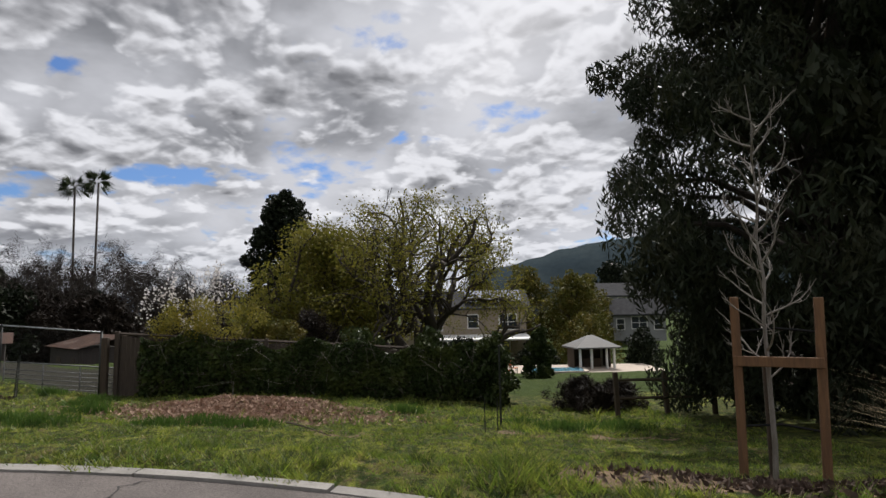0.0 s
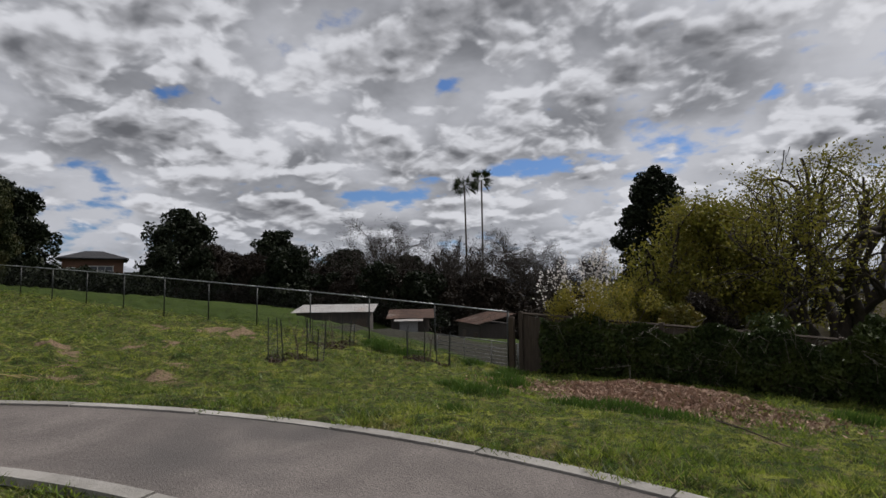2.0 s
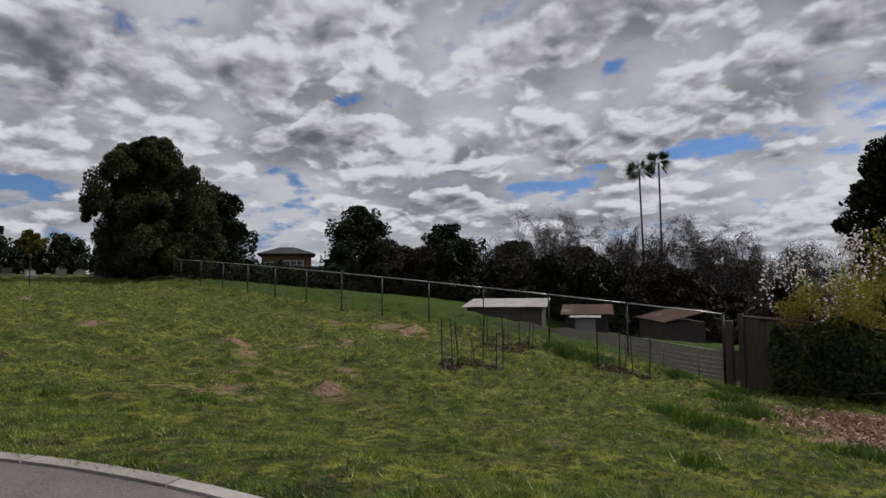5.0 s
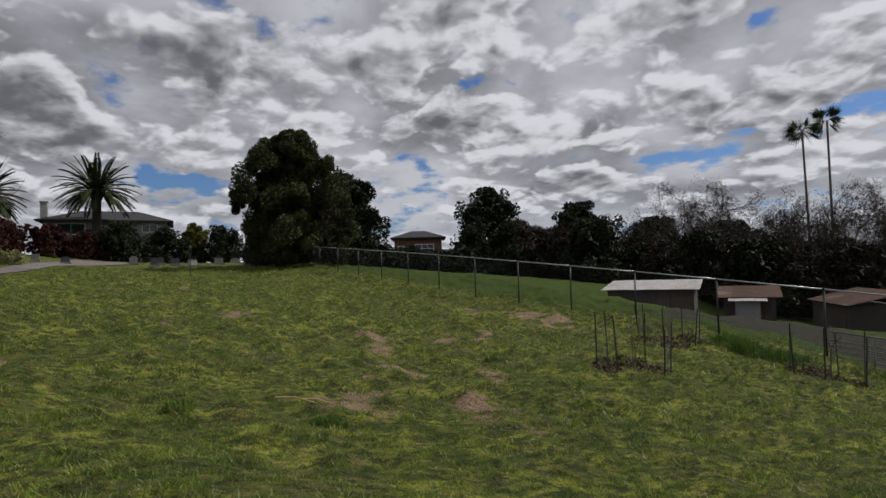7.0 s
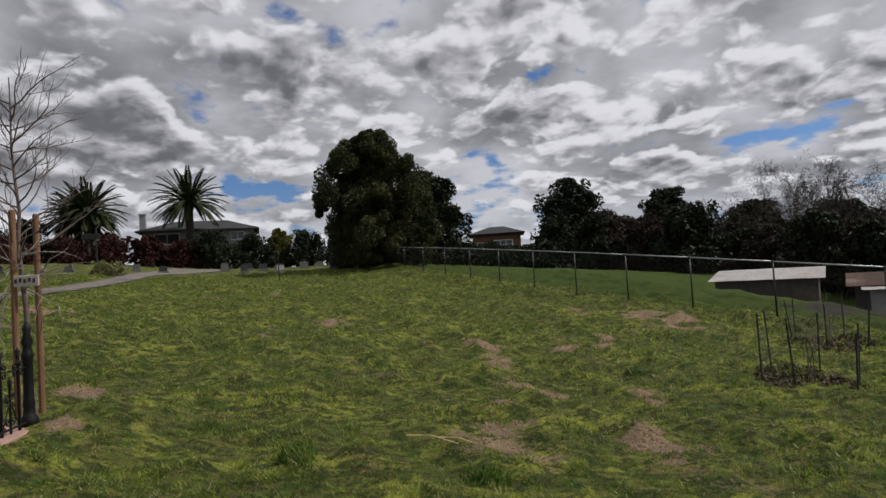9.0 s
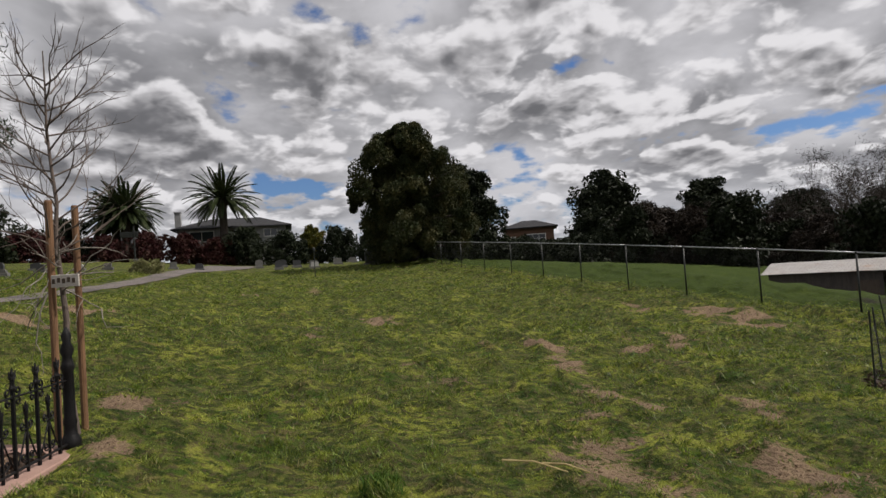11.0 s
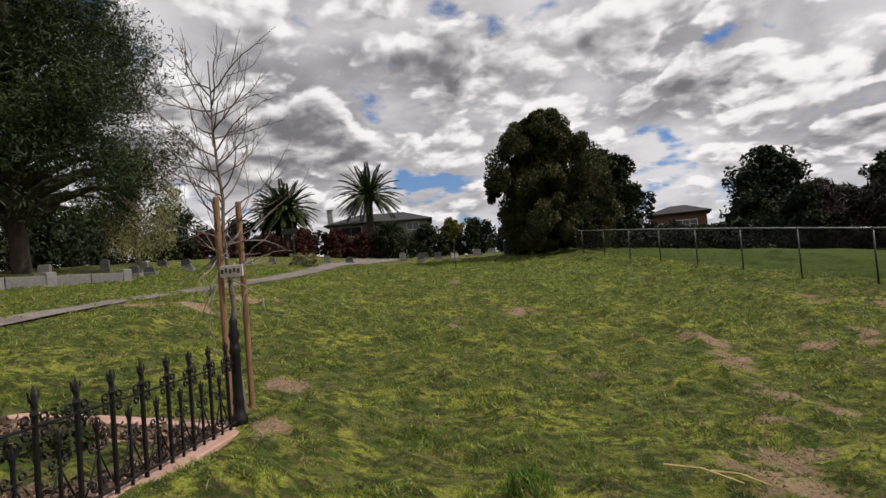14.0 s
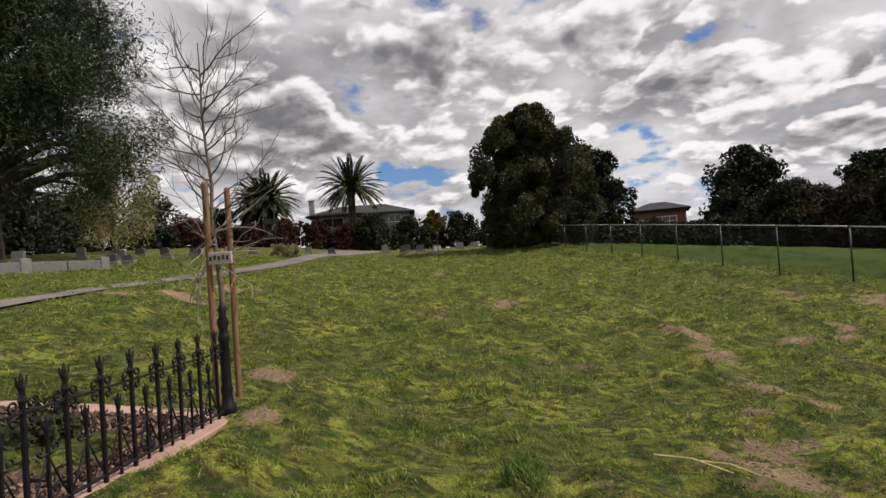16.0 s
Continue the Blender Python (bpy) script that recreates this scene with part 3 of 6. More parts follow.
# bare patches in the turf: x, y, half length, half width, turn, strength
BARE = [(-25.1, 4.9, 1.5, 0.5, 20, 1.0), (-18.9, 7.7, 1.7, 0.45, -20, 0.9), (-14.6, 5.7, 1.4, 0.6, -30, 0.88), (-13.4, 5.3, 1.1, 0.45, 10, 0.85),
        (-12.4, 7.1, 1.2, 0.6, 0, 0.9), (-23.4, 15.5, 2.3, 0.8, -10, 1.3), (-26.4, 14.2, 1.6, 0.5, -10, 1.0), (-30.1, 14.2, 1.6, 0.5, -10, 0.9),
        (-20.9, 11.6, 1.8, 0.6, -20, 0.95), (-15.0, 8.5, 0.8, 0.35, 0, 0.85), (-16.7, 5.0, 1.0, 0.45, 0, 0.95), (-34.8, 0.4, 2.0, 0.5, 0, 0.8),
        (-39.7, 3.6, 2.0, 0.6, 0, 0.7), (-22.9, -4.1, 1.5, 0.4, 65, 2.3), (-25.0, -3.3, 1.3, 0.32, 65, 2.3), (-16.2, 0.1, 0.5, 0.4, 0, 1.0),
        (-13.95, 0.5, 0.5, 0.22, 0, 1.15), (-15.9, 0.75, 0.6, 0.3, 0, 0.75), (-20.0, 7.7, 1.6, 0.3, -8, 0.95), (-18.4, 7.5, 0.5, 0.3, 0, 1.2), (-15.8, 6.8, 1.0, 0.5, 30, 0.95), (-18.8, 9.9, 1.6, 0.4, -15, 0.9), (-36.7, 3.3, 1.6, 0.5, 0, 0.8), (-20.7, 3.7, 0.8, 0.3, 0, 0.7), (-22.7, 2.6, 1.0, 0.4, 0, 0.8), (-18.3, 4.3, 1.0, 0.3, 0, 0.7),
        (-21.4, 6.6, 0.9, 0.3, 0, 0.7), (-24.3, 5.2, 1.0, 0.4, 0, 0.8), (-5.8, 15.6, 3.4, 2.4, 5, 1.4), (-1.6, 15.6, 2.2, 0.9, 15, 0.9),
        (-1.9, 12.2, 1.2, 0.5, 0, 0.8), (1.6, 12.6, 2.0, 0.7, -10, 0.9), (4.4, 12.2, 1.6, 0.6, 0, 0.9), (2.7, 4.6, 1.5, 0.5, -15, 1.5),
        (-8.7, 8.0, 0.9, 0.3, 0, 0.6), (-8.3, 15.9, 1.6, 0.8, 0, 0.9), (-12.5, 12.3, 1.2, 0.5, 0, 0.5), (-10.6, 6.4, 0.8, 0.3, 0, 0.5)]


LATTICE = np.random.default_rng(3).uniform(0, 1, (256, 256))


def vnoise(x, y, cell, octaves=3):
    """Smooth value noise, 0 to 1."""
    total, amp, norm = 0.0, 1.0, 0.0
    for o in range(octaves):
        u, v = x / cell + 37.3 * o, y / cell + 11.9 * o
        i, j = np.floor(u).astype(int), np.floor(v).astype(int)
        a, b = u - i, v - j
        a, b = a * a * (3 - 2 * a), b * b * (3 - 2 * b)
        i0, i1, j0, j1 = i % 256, (i + 1) % 256, j % 256, (j + 1) % 256
        total = total + amp * ((LATTICE[i0, j0] * (1 - a) + LATTICE[i1, j0] * a) * (1 - b) + (LATTICE[i0, j1] * (1 - a) + LATTICE[i1, j1] * a) * b)
        norm, amp, cell = norm + amp, amp * 0.5, cell / 2.1
    return total / norm


def bareness(x, y):
    k = np.zeros_like(x)
    blotch = vnoise(x, y, 0.65, 4)
    wx, wy = 2.6 * (vnoise(x + 50, y, 1.5) - 0.5), 1.3 * (vnoise(x, y + 50, 1.1) - 0.5)
    for px, py, a, b, turn, w in BARE:
        c, s = math.cos(radians(turn)), math.sin(radians(turn))
        q = min(1.0, a * 0.6)
        u, v = ((x + wx * q - px) * c + (y + wy * q - py) * s) / a, (-(x + wx * q - px) * s + (y + wy * q - py) * c) / b
        k = np.maximum(k, w * 0.92 * np.exp(-0.7 * (u * u + v * v) ** 1.1))
    return k * np.where(k > 1.2, 1.0, np.clip(-1.0 + 3.3 * blotch, 0, 1.1))


def fence_y(x):
    return 20.2 + 0.195 * (x + 12)


def track(x, y):
    """Dusty farm track and yard below the fence."""
    line = np.abs((y - 25.5) - 0.35 * (x + 14)) * 0.9
    k = ss(2.2, 1.2, line) * ss(-26, -21, x) * ss(2, -6, x) * ss(0.6, 2.0, y - fence_y(x))
    yard = ss(13, 9, np.hypot((x + 26) * 0.9, (y - 37)))
    return np.clip(np.maximum(k, yard * 0.9), 0, 1)


def lumps(x, y):
    """Small unevenness of mown ground, flat on the road."""
    k = ss(9.5, 11.0, np.hypot(x + 2.76, y + 5.3))
    h = (0.1 + 0.08 * ss(-16, -26, x)) * (vnoise(x, y * 1.3, 1.3, 2) - 0.5)
    hump = np.clip(vnoise(x * 0.8 + y * 0.35 + 9, y * 1.25, 0.75, 3) - 0.42, 0, 1)
    h = h + 0.5 * (hump - 0.1) * (0.3 + 0.7 * ss(-9, -13, x)) * ss(-4.6, -3.0, y) + 0.07 * (vnoise(x + 9, y, 0.45, 2) - 0.5)
    heap = (0.75 + 0.5 * vnoise(x, y, 0.5)) * 0.28 * np.exp(-(((x + 4.6) / 2.3) ** 2 + ((y - 16.9) / 1.0) ** 2)) + 0.18 * np.exp(-(((x + 6.6) / 1.2) ** 2 + ((y - 16.4) / 0.9) ** 2))
    rut = -0.05 * np.exp(-(((y - 7.3 - 0.25 * (x + 18)) / 0.3) ** 2)) * ss(-26, -22, x) * ss(-12, -15, x)
    return (h + rut) * k + heap


def build_ground():
    xs = np.concatenate([-np.geomspace(2600, 62, 26), np.arange(-60, -46, 1.0), np.arange(-46, -32, 0.3), np.arange(-32, 6, 0.14), np.arange(6, 40, 1.5), np.geomspace(42, 2600, 24)])
    ys = np.concatenate([-np.geomspace(2600, 32, 24), np.arange(-30, -5, 1.0), np.arange(-5, 22, 0.15), np.arange(22, 70, 1.2), np.geomspace(72, 2600, 26)])
    X, Y = np.meshgrid(xs, ys)
    r = np.hypot(X + 2.76, Y + 5.3)
    Z = ground(X, Y) + lumps(X, Y) - 0.03 * ss(9.62, 9.5, r)
    nx, ny = len(xs), len(ys)
    i = np.arange(nx * ny).reshape(ny, nx)
    quads = np.stack([i[:-1, :-1], i[:-1, 1:], i[1:, 1:], i[1:, :-1]], -1)
    me = raw_mesh("ground", np.stack([X, Y, Z], -1).reshape(-1, 3), quads, 4, True)
    me.attributes.new("bare", "FLOAT", "POINT").data.foreach_set("value", bareness(X, Y).ravel().astype(np.float32))
    me.attributes.new("track", "FLOAT", "POINT").data.foreach_set("value", track(X, Y).ravel().astype(np.float32))
    me.attributes.new("field", "FLOAT", "POINT").data.foreach_set("value", ss(0.3, 1.3, Y - fence_y(X)).ravel().astype(np.float32))
    tagged(part("ground", me, M["ground"]), "sloping cemetery lawn with worn bare soil patches", "ground", kind="structure")


build_ground()
ROAD_C, R_OUT, R_IN = (-2.76, -5.3), 9.5, 7.8


def road_z(x, y):
    return 0.1 - 0.04 * x + 0.04 * y


def ring(r, a):
    if a > 130:
        return ROAD_C[0] + 3.7 * math.cos(radians(130)) + (r - 3.7) * math.cos(radians(a)), ROAD_C[1] + 3.7 * math.sin(radians(130)) + (r - 3.7) * math.sin(radians(a))
    return ROAD_C[0] + r * math.cos(radians(a)), ROAD_C[1] + r * math.sin(radians(a))


def arc_piece(g, r0, r1, a0, a1, h0, h1, steps=4):
    """A curved strip with thickness on the road's slope."""
    n = len(g.v)
    for s in range(steps + 1):
        a = a0 + (a1 - a0) * s / steps
        for r, h in ((r0, h0), (r1, h0), (r1, h1), (r0, h1)):
            x, y = ring(r, a)
            g.v.append(Vector((x, y, road_z(x, y) + h)))
    for s in range(steps):
        for k in range(4):
            j = (k + 1) % 4
            g.f.append((n + s * 4 + k, n + s * 4 + j, n + s * 4 + 4 + j, n + s * 4 + 4 + k))
    g.f.append((n, n + 3, n + 2, n + 1))
    m = n + steps * 4
    g.f.append((m, m + 1, m + 2, m + 3))


g = Geo()
arc_piece(g, R_IN + 0.13, R_OUT - 0.115, -60, 262, -0.1, 0.005, 130)
tagged(g.ob("road", M["asphalt"]), "curving worn grey asphalt cemetery lane", "road", kind="structure")
kerb = tagged(new("kerb"), "pale concrete edging strips along the asphalt lane", "kerb", kind="structure")
rng = np.random.default_rng(5)
for r0, r1, step in ((R_OUT - 0.115, R_OUT, 9.4), (R_IN, R_IN + 0.13, 12)):
    a = -60.0
    while a < 262:
        b = a + step * rng.uniform(0.8, 0.9)
        g = Geo()
        arc_piece(g, r0 + 0.004, r1 + rng.uniform(-0.008, 0.012), a + 0.06, b - 0.06, -0.1, 0.012 + rng.uniform(0, 0.014))
        g.ob("kerb_stone", M["kerb"], kerb)
        a = b


# ---- chain link fence ----
POSTS = [-12.02 - 3.06 * i for i in range(17)]


def fence_top(x):
    return 0.8 + 0.104 * (-12 - x) - 0.00042 * (x + 12) ** 2


def chain_fence():
    f = thing("chain_link_fence", -12, 20.2, gz(-12, 20.2), "tall black chain link fence with pale top rail", "fence")
    inv = f.matrix_world.inverted()
    for i, x in enumerate(POSTS):
        y = fence_y(x)
        g = Geo().tube([inv @ Vector((x, y, gz(x, y) - 0.1)), inv @ Vector((x, y, fence_top(x)))], 0.03 if i else 0.045, 8)
        p = g.ob("fence_post", M["black_post"], f, smooth=True)
        g = Geo().lathe([(0.045, 0), (0.045, 0.03), (0.025, 0.07)], inv @ Vector((x, y, fence_top(x) - 0.02)), 8)
        g.ob("post_cap", M["black_post"], p)
    for a, b in zip(POSTS, POSTS[1:]):
        Geo().tube([inv @ Vector((x, fence_y(x) - 0.0, fence_top(x) + 0.01)) for x in (a, b)], 0.023, 8).ob("top_rail", M["galv"], f, smooth=True)
        g = Geo()
        pitch, wire, n = 0.058, 0.0019, 0
        cols = int((a - b) / pitch)
        v, q = [], []
        for c in range(cols):
            x0 = a - c * pitch
            lo, hi = gz(x0, fence_y(x0)) + 0.03, fence_top(x0)
            rows = int((hi - lo) / 0.06)
            for r in range(rows + 1):
                x = x0 - (pitch if (r + c) % 2 else 0)
                z = lo + (hi - lo) * r / rows
                o = inv @ Vector((x, fence_y(x), z))
                v += [(o.x - wire, o.y, o.z), (o.x + wire, o.y - wire, o.z), (o.x + wire, o.y + wire, o.z)]
                if r:
                    m = len(v) - 6
                    q += [(m, m + 1, m + 4, m + 3), (m + 1, m + 2, m + 5, m + 4), (m + 2, m, m + 3, m + 5)]
        me = raw_mesh("chain_mesh", v, np.array(q), 4)
        part("chain_mesh", me, M["wire"], f)
    return f


chain_fence()


# ---- ivy covered board fence ----
def hedge_y(x):
    return 20.4 + 0.12 * (x + 11.6)


def hedge_top(x):
    return 0.78 - 0.075 * (x + 11.6)


def board_fence():
    f = thing("board_fence", -11.6, 20.4, gz(-11.6, 20.4), "dark weathered board fence overgrown with ivy", "fence")
    inv = f.matrix_world.inverted()
    x = -11.5
    while x < 1.6:
        y = hedge_y(x)
        z0, z1 = gz(x, y) - 0.05, hedge_top(x) - 0.12 + 0.03 * math.sin(x * 37)
        c = inv @ Vector((x, y + 0.04, (z0 + z1) / 2))
        Geo().box(c, (0.138, 0.02, z1 - z0), 6.8, 0.004).ob("board", M["board"], f)
        x += 0.143
    for x in (-11.55, -9.0, -6.5, -4.0, -1.5, 1.6):
        y = hedge_y(x)
        z0, z1 = gz(x, y) - 0.1, hedge_top(x) + 0.05
        Geo().box(inv @ Vector((x, y - 0.05, (z0 + z1) / 2)), (0.14, 0.14, z1 - z0), 6.8, 0.012).ob("fence_post", M["board"], f)
    for a, b in ((-11.5, -9), (-9, -6.5), (-6.5, -4), (-4, -1.5), (-1.5, 1.6)):
        pts = [inv @ Vector((x, hedge_y(x) - 0.02, hedge_top(x) - 0.03)) for x in (a, b)]
        Geo().tube(pts, 0.05, 4).ob("top_rail", M["board"], f)
    rng = np.random.default_rng(11)
    n = 26000
    x = rng.uniform(-10.6, 2.2, n)
    bulge = 0.35 + 0.3 * np.sin(x * 1.3) ** 2 + 0.2 * np.sin(x * 3.1 + 1)
    z0 = ground(x, hedge_y(x))
    top = hedge_top(x) - 0.06 + 0.28 * np.sin(x * 0.9 + 0.4) * np.sin(x * 2.3) + 0.12 * ss(-6, 0, x)
    s = rng.uniform(0, 1, n) ** 0.8
    z = z0 + (top - z0) * s
    out = bulge * (0.55 + 0.6 * np.sin(s * 2.6 + 0.3)) * rng.uniform(0.55, 1.05, n) ** 0.5
    y = hedge_y(x) - np.where(rng.uniform(size=n) < 0.82, out, -out * 0.6)
    at = np.stack([x, y, z], 1)
    ivy = thing("ivy", -5, 20.9, gz(-5, 20.9), "dense dark ivy climbing over the board fence", "ivy")
    at -= np.array([-5, 20.9, gz(-5, 20.9)])
    part("foliage", leaf_mesh("foliage", at, 0.13, 0.8, 0.35, rng), M["ivy_leaf"], ivy)
    g = Geo()
    for k in range(120):
        a = at[rng.integers(n)] + np.array([0, -0.05, 0])
        g.tube([a, a + rng.normal(0, 0.25, 3) + [0, -0.1, 0.1], a + rng.normal(0, 0.4, 3) + [0, -0.2, 0.1]], [0.008, 0.006, 0.003], 4, False)
    g.ob("bare_runner", M["bark_pale"], ivy)


board_fence()
gp = thing("gate_post", -11.75, 20.0, gz(-11.75, 20.0), "thick dark timber gate post at the fence corner", "post")
Geo().box((0, 0, 0.95), (0.2, 0.2, 2.1), 8, 0.015).ob("post", M["stake_dark"], gp)


# ---- trees ----
def tree(name, x, y, label, out, leaves, bark, leaf, category="tree", group="", z=None, smooth=True):
    """A tree from its limbs and leaf mesh, both about its foot."""
    t = thing(name, x, y, gz(x, y) - 0.05 if z is None else z, label, category, group)
    if out:
        part("trunk", limbs_mesh("trunk", out), bark, t)
    if leaves is not None:
        part("crown", leaves, leaf, t)
    return t


def tip_leaves(rng, tips, per, spread, size, width=0.5, droop=0.0, name="crown"):
    at = np.repeat(np.array([tuple(p) for p in tips]), per, 0)
    at = at + rng.normal(0, spread, at.shape)
    return leaf_mesh(name, at, size, width, droop, rng)


def scaled(out, k):
    return [([p * k for p in pts], [r * k for r in rads], d) for pts, rads, d in out]


def big_oak(x, y, seed, height, width, label, leaf, per=5, size=0.16, stems=5, leafy=0.3):
    rng = np.random.default_rng(seed)
    out, tips = [], []
    for k in range(stems):
        a = 2 * math.pi * (k + rng.uniform(-0.2, 0.2)) / stems
        lean = rng.uniform(0.3, 0.85) * width / height
        grow(rng, (0.2 * math.cos(a), 0.2 * math.sin(a), 0), (lean * math.cos(a), lean * math.sin(a), 0.9), height * 0.3, 0.42, 4, out, tips,
             segs=5, wiggle=0.24, rise=0.04, kids=(3, 4), spread=0.85, shrink=0.76, first=0.5, thin=0.66)
    kz, kx = height / np.percentile([p.z for p in tips], 96), width / 2 / np.percentile([math.hypot(p.x, p.y) for p in tips], 92)

    def inside(p):
        return (p.x / (width / 2)) ** 2 + (p.y / (width / 2)) ** 2 + ((p.z - height * 0.42) / (height * 0.58)) ** 2 < 1.08 and p.z > height * 0.2 * math.hypot(p.x, p.y) / (width / 2)

    squash = Matrix.Diagonal((kx, kx, kz))
    out = [([squash @ p for p in pts], rads, d) for pts, rads, d in out]
    out = [item for item in out if item[2] > 3 or inside(item[0][-1])]
    tips = [squash @ p for p in tips]
    tips = [p for p in tips if inside(p)]
    return tree("oak_tree", x, y, label, out, tip_leaves(rng, tips, per, leafy, size, 0.6), M["bark"], leaf)


def clump_tree(name, x, y, seed, label, height, width, leaf, n=9000, size=0.3, trunk=0.3, low=0.15, clumps=26, bark="bark", droop=0.0, shape=1.0, wide=0.5, z=None, group="", limb=0.35, puff=1.0):
    """An evergreen whose crown is made of many uneven clumps of leaves round real limbs."""
    rng = np.random.default_rng(seed)
    out, at = [], []
    grow(rng, (0, 0, 0), (0.03, 0.02, 1), height * 0.75, trunk, 0, out, [], segs=6, wiggle=0.05)
    share = n // clumps
    for k in range(clumps):
        h = low + (1 - low) * (k + 0.5) / clumps
        prof = math.sin(math.pi * min(1, (h - low) / (1 - low) * 0.86 + 0.14)) ** (0.55 * shape) * (1.12 - 0.45 * h * shape)
        a = k * 2.399 + rng.uniform(-0.5, 0.5)
        r = width / 2 * prof * rng.uniform(0.3, 0.9)
        c = np.array([r * math.cos(a), r * math.sin(a), h * height * 0.93])
        s = width * rng.uniform(0.1, 0.2) * (0.65 + 0.45 * prof) * (30 / max(clumps, 20)) ** 0.3 * puff
        at.append(in_clump(rng, share, c, (s, s, s * rng.uniform(0.7, 1.2)), 0.35))
        for j in range(3):
            e = c + rng.normal(0, s * 0.6, 3)
            e[2] = min(e[2], height * 0.97)
            at.append(in_clump(rng, share // 3, e, (s * 0.5,) * 3, 0.2))
        foot = Vector((0, 0, max(0.3, c[2] * 0.72)))
        mid = foot.lerp(Vector(c), 0.55) + Vector((0, 0, 0.03 * height))
        out.append(([foot, mid, Vector(c)], [trunk * limb, trunk * limb * 0.62, trunk * 0.08], 0))
    return tree(name, x, y, label, out, leaf_mesh("crown", np.concatenate(at), size, wide, droop, rng), M[bark], leaf, z=z, group=group)


def bare_tree(x, y, seed, height, label, depth=4, haze=0, bark="bark_grey", name="bare_tree", group="", rad=0.16, spread=0.6, kids=(3, 4), segs=4, wiggle=0.14, shrink=0.64, trunk_share=0.34):
    rng = np.random.default_rng(seed)
    out, tips = [], []
    grow(rng, (0, 0, 0), (0.02, 0, 1), height * trunk_share, rad, depth, out, tips, segs=segs, wiggle=wiggle, rise=0.05, kids=kids, spread=spread, shrink=shrink, first=0.3, thin=0.65)
    k = height / max(p.z for p in tips)
    out = scaled(out, k)
    leaves = None
    if haze:
        leaves = tip_leaves(rng, [p * k for p in tips], haze, 0.4, 0.6, 0.07)
    return tree(name, x, y, label, out, leaves, M[bark], M["twig_haze"], group=group)


big_oak(-1.9, 38.5, 21, 11.6, 18.5, "spreading old oak with twisted limbs and new yellow-green leaves", M["oak_leaf"], per=5, size=0.17, stems=8, leafy=0.3)
big_oak(-9.8, 41.5, 24, 9.8, 10.5, "smaller oak with thick yellow-green spring foliage", M["oak_leaf"], per=11, size=0.22, stems=6, leafy=0.5)
clump_tree("evergreen_tree", -15.5, 54, 31, "tall dark evergreen behind the oaks", 17, 9.5, M["dark_leaf"], 12000, 0.42, clumps=40)
clump_tree("eucalyptus_tree", 10.0, 15.5, 33, "tall dense dark eucalyptus with hanging leaves", 19, 10.2, M["euc_leaf"], 80000, 0.27, 0.4, 0.03, 90, droop=0.6, wide=0.22, shape=0.35)
clump_tree("eucalyptus_tree", 14.0, 13.5, 34, "second dark eucalyptus beside the first", 20, 10, M["euc_leaf"], 44000, 0.38, 0.4, 0.03, 60, droop=0.6, wide=0.35, shape=0.3)
clump_tree("pepper_tree", -54, 12.0, 35, "broad dense pepper tree with drooping foliage on the lawn", 11.7, 11.8, M["pepper_leaf"], 105000, 0.23, 0.45, 0.05, 110, droop=0.5, wide=0.4, shape=0.8, puff=0.74)
clump_tree("evergreen_tree", -59, 18.0, 36, "rounded dark tree beside the pepper tree", 9.0, 8.5, M["dark_leaf"], 12000, 0.38, clumps=40)
clump_tree("pine_tree", -39.6, -19.8, 37, "large dark pine over the old graves", 18.5, 17.5, M["pine_leaf"], 70000, 0.34, 0.6, 0.2, 85, wide=0.16, shape=0.55, limb=0.5)
clump_tree("willow_tree", -52, -19.8, 38, "pale feathery tree coming into leaf", 9, 7.5, M["willow_leaf"], 6000, 0.26, 0.2, 0.15, 26, bark="bark_grey", droop=0.6, wide=0.25)
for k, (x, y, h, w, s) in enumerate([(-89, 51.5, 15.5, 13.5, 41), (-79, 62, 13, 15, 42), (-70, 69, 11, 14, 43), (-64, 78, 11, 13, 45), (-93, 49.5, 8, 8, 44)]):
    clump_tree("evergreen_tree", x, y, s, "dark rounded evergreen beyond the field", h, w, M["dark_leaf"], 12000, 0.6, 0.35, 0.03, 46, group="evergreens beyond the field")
clump_tree("evergreen_tree", 30, 106, 48, "dark domed tree before the hills", 15, 12, M["dark_leaf"], 7000, 0.6, 0.35, 0.05, 30)
for k, (x, y, h, w, s) in enumerate([(10, 74, 11.5, 10, 51), (15, 70, 10.0, 9, 52), (4, 78, 11, 8, 53), (19, 80, 10.5, 10, 54)]):
    clump_tree("oak_tree", x, y, s, "rust-tinged oak behind the houses", h, w, M["oak_leaf2"], 5500, 0.36, 0.3, 0.1, 30, group="oaks behind the houses")
clump_tree("round_shrub", 13.2, 56, 55, "rounded yellow-green shrub behind the pavilion", 4.6, 6.5, M["oak_leaf2"], 4500, 0.26, 0.15, 0.05, 20)

# ---- bare woods ----
makers = []
for s in range(4):
    makers.append(bare_tree(-40 - 9 * s, 96, 60 + s, 14 + s, "leafless brown tree in the dark woods", depth=4, haze=8, bark="bark", group="trees of the bare woods", rad=0.13, spread=0.75, segs=4, wiggle=0.22, shrink=0.7, trunk_share=0.3))
rng = np.random.default_rng(77)
for k in range(46):
    az = radians(-56 + 38 * (k + rng.uniform(0, 1)) / 46)
    d = rng.uniform(72, 112)
    x, y = d * math.sin(az), d * math.cos(az)
    s = rng.uniform(0.85, 0.9) * (0.62 if az < radians(-45) else 0.95)
    t = copy_thing(makers[k % 4], pose(x, y, gz(x, y) - 0.1, 0, 0, rng.uniform(0, 360)) @ Matrix.Scale(s, 4))
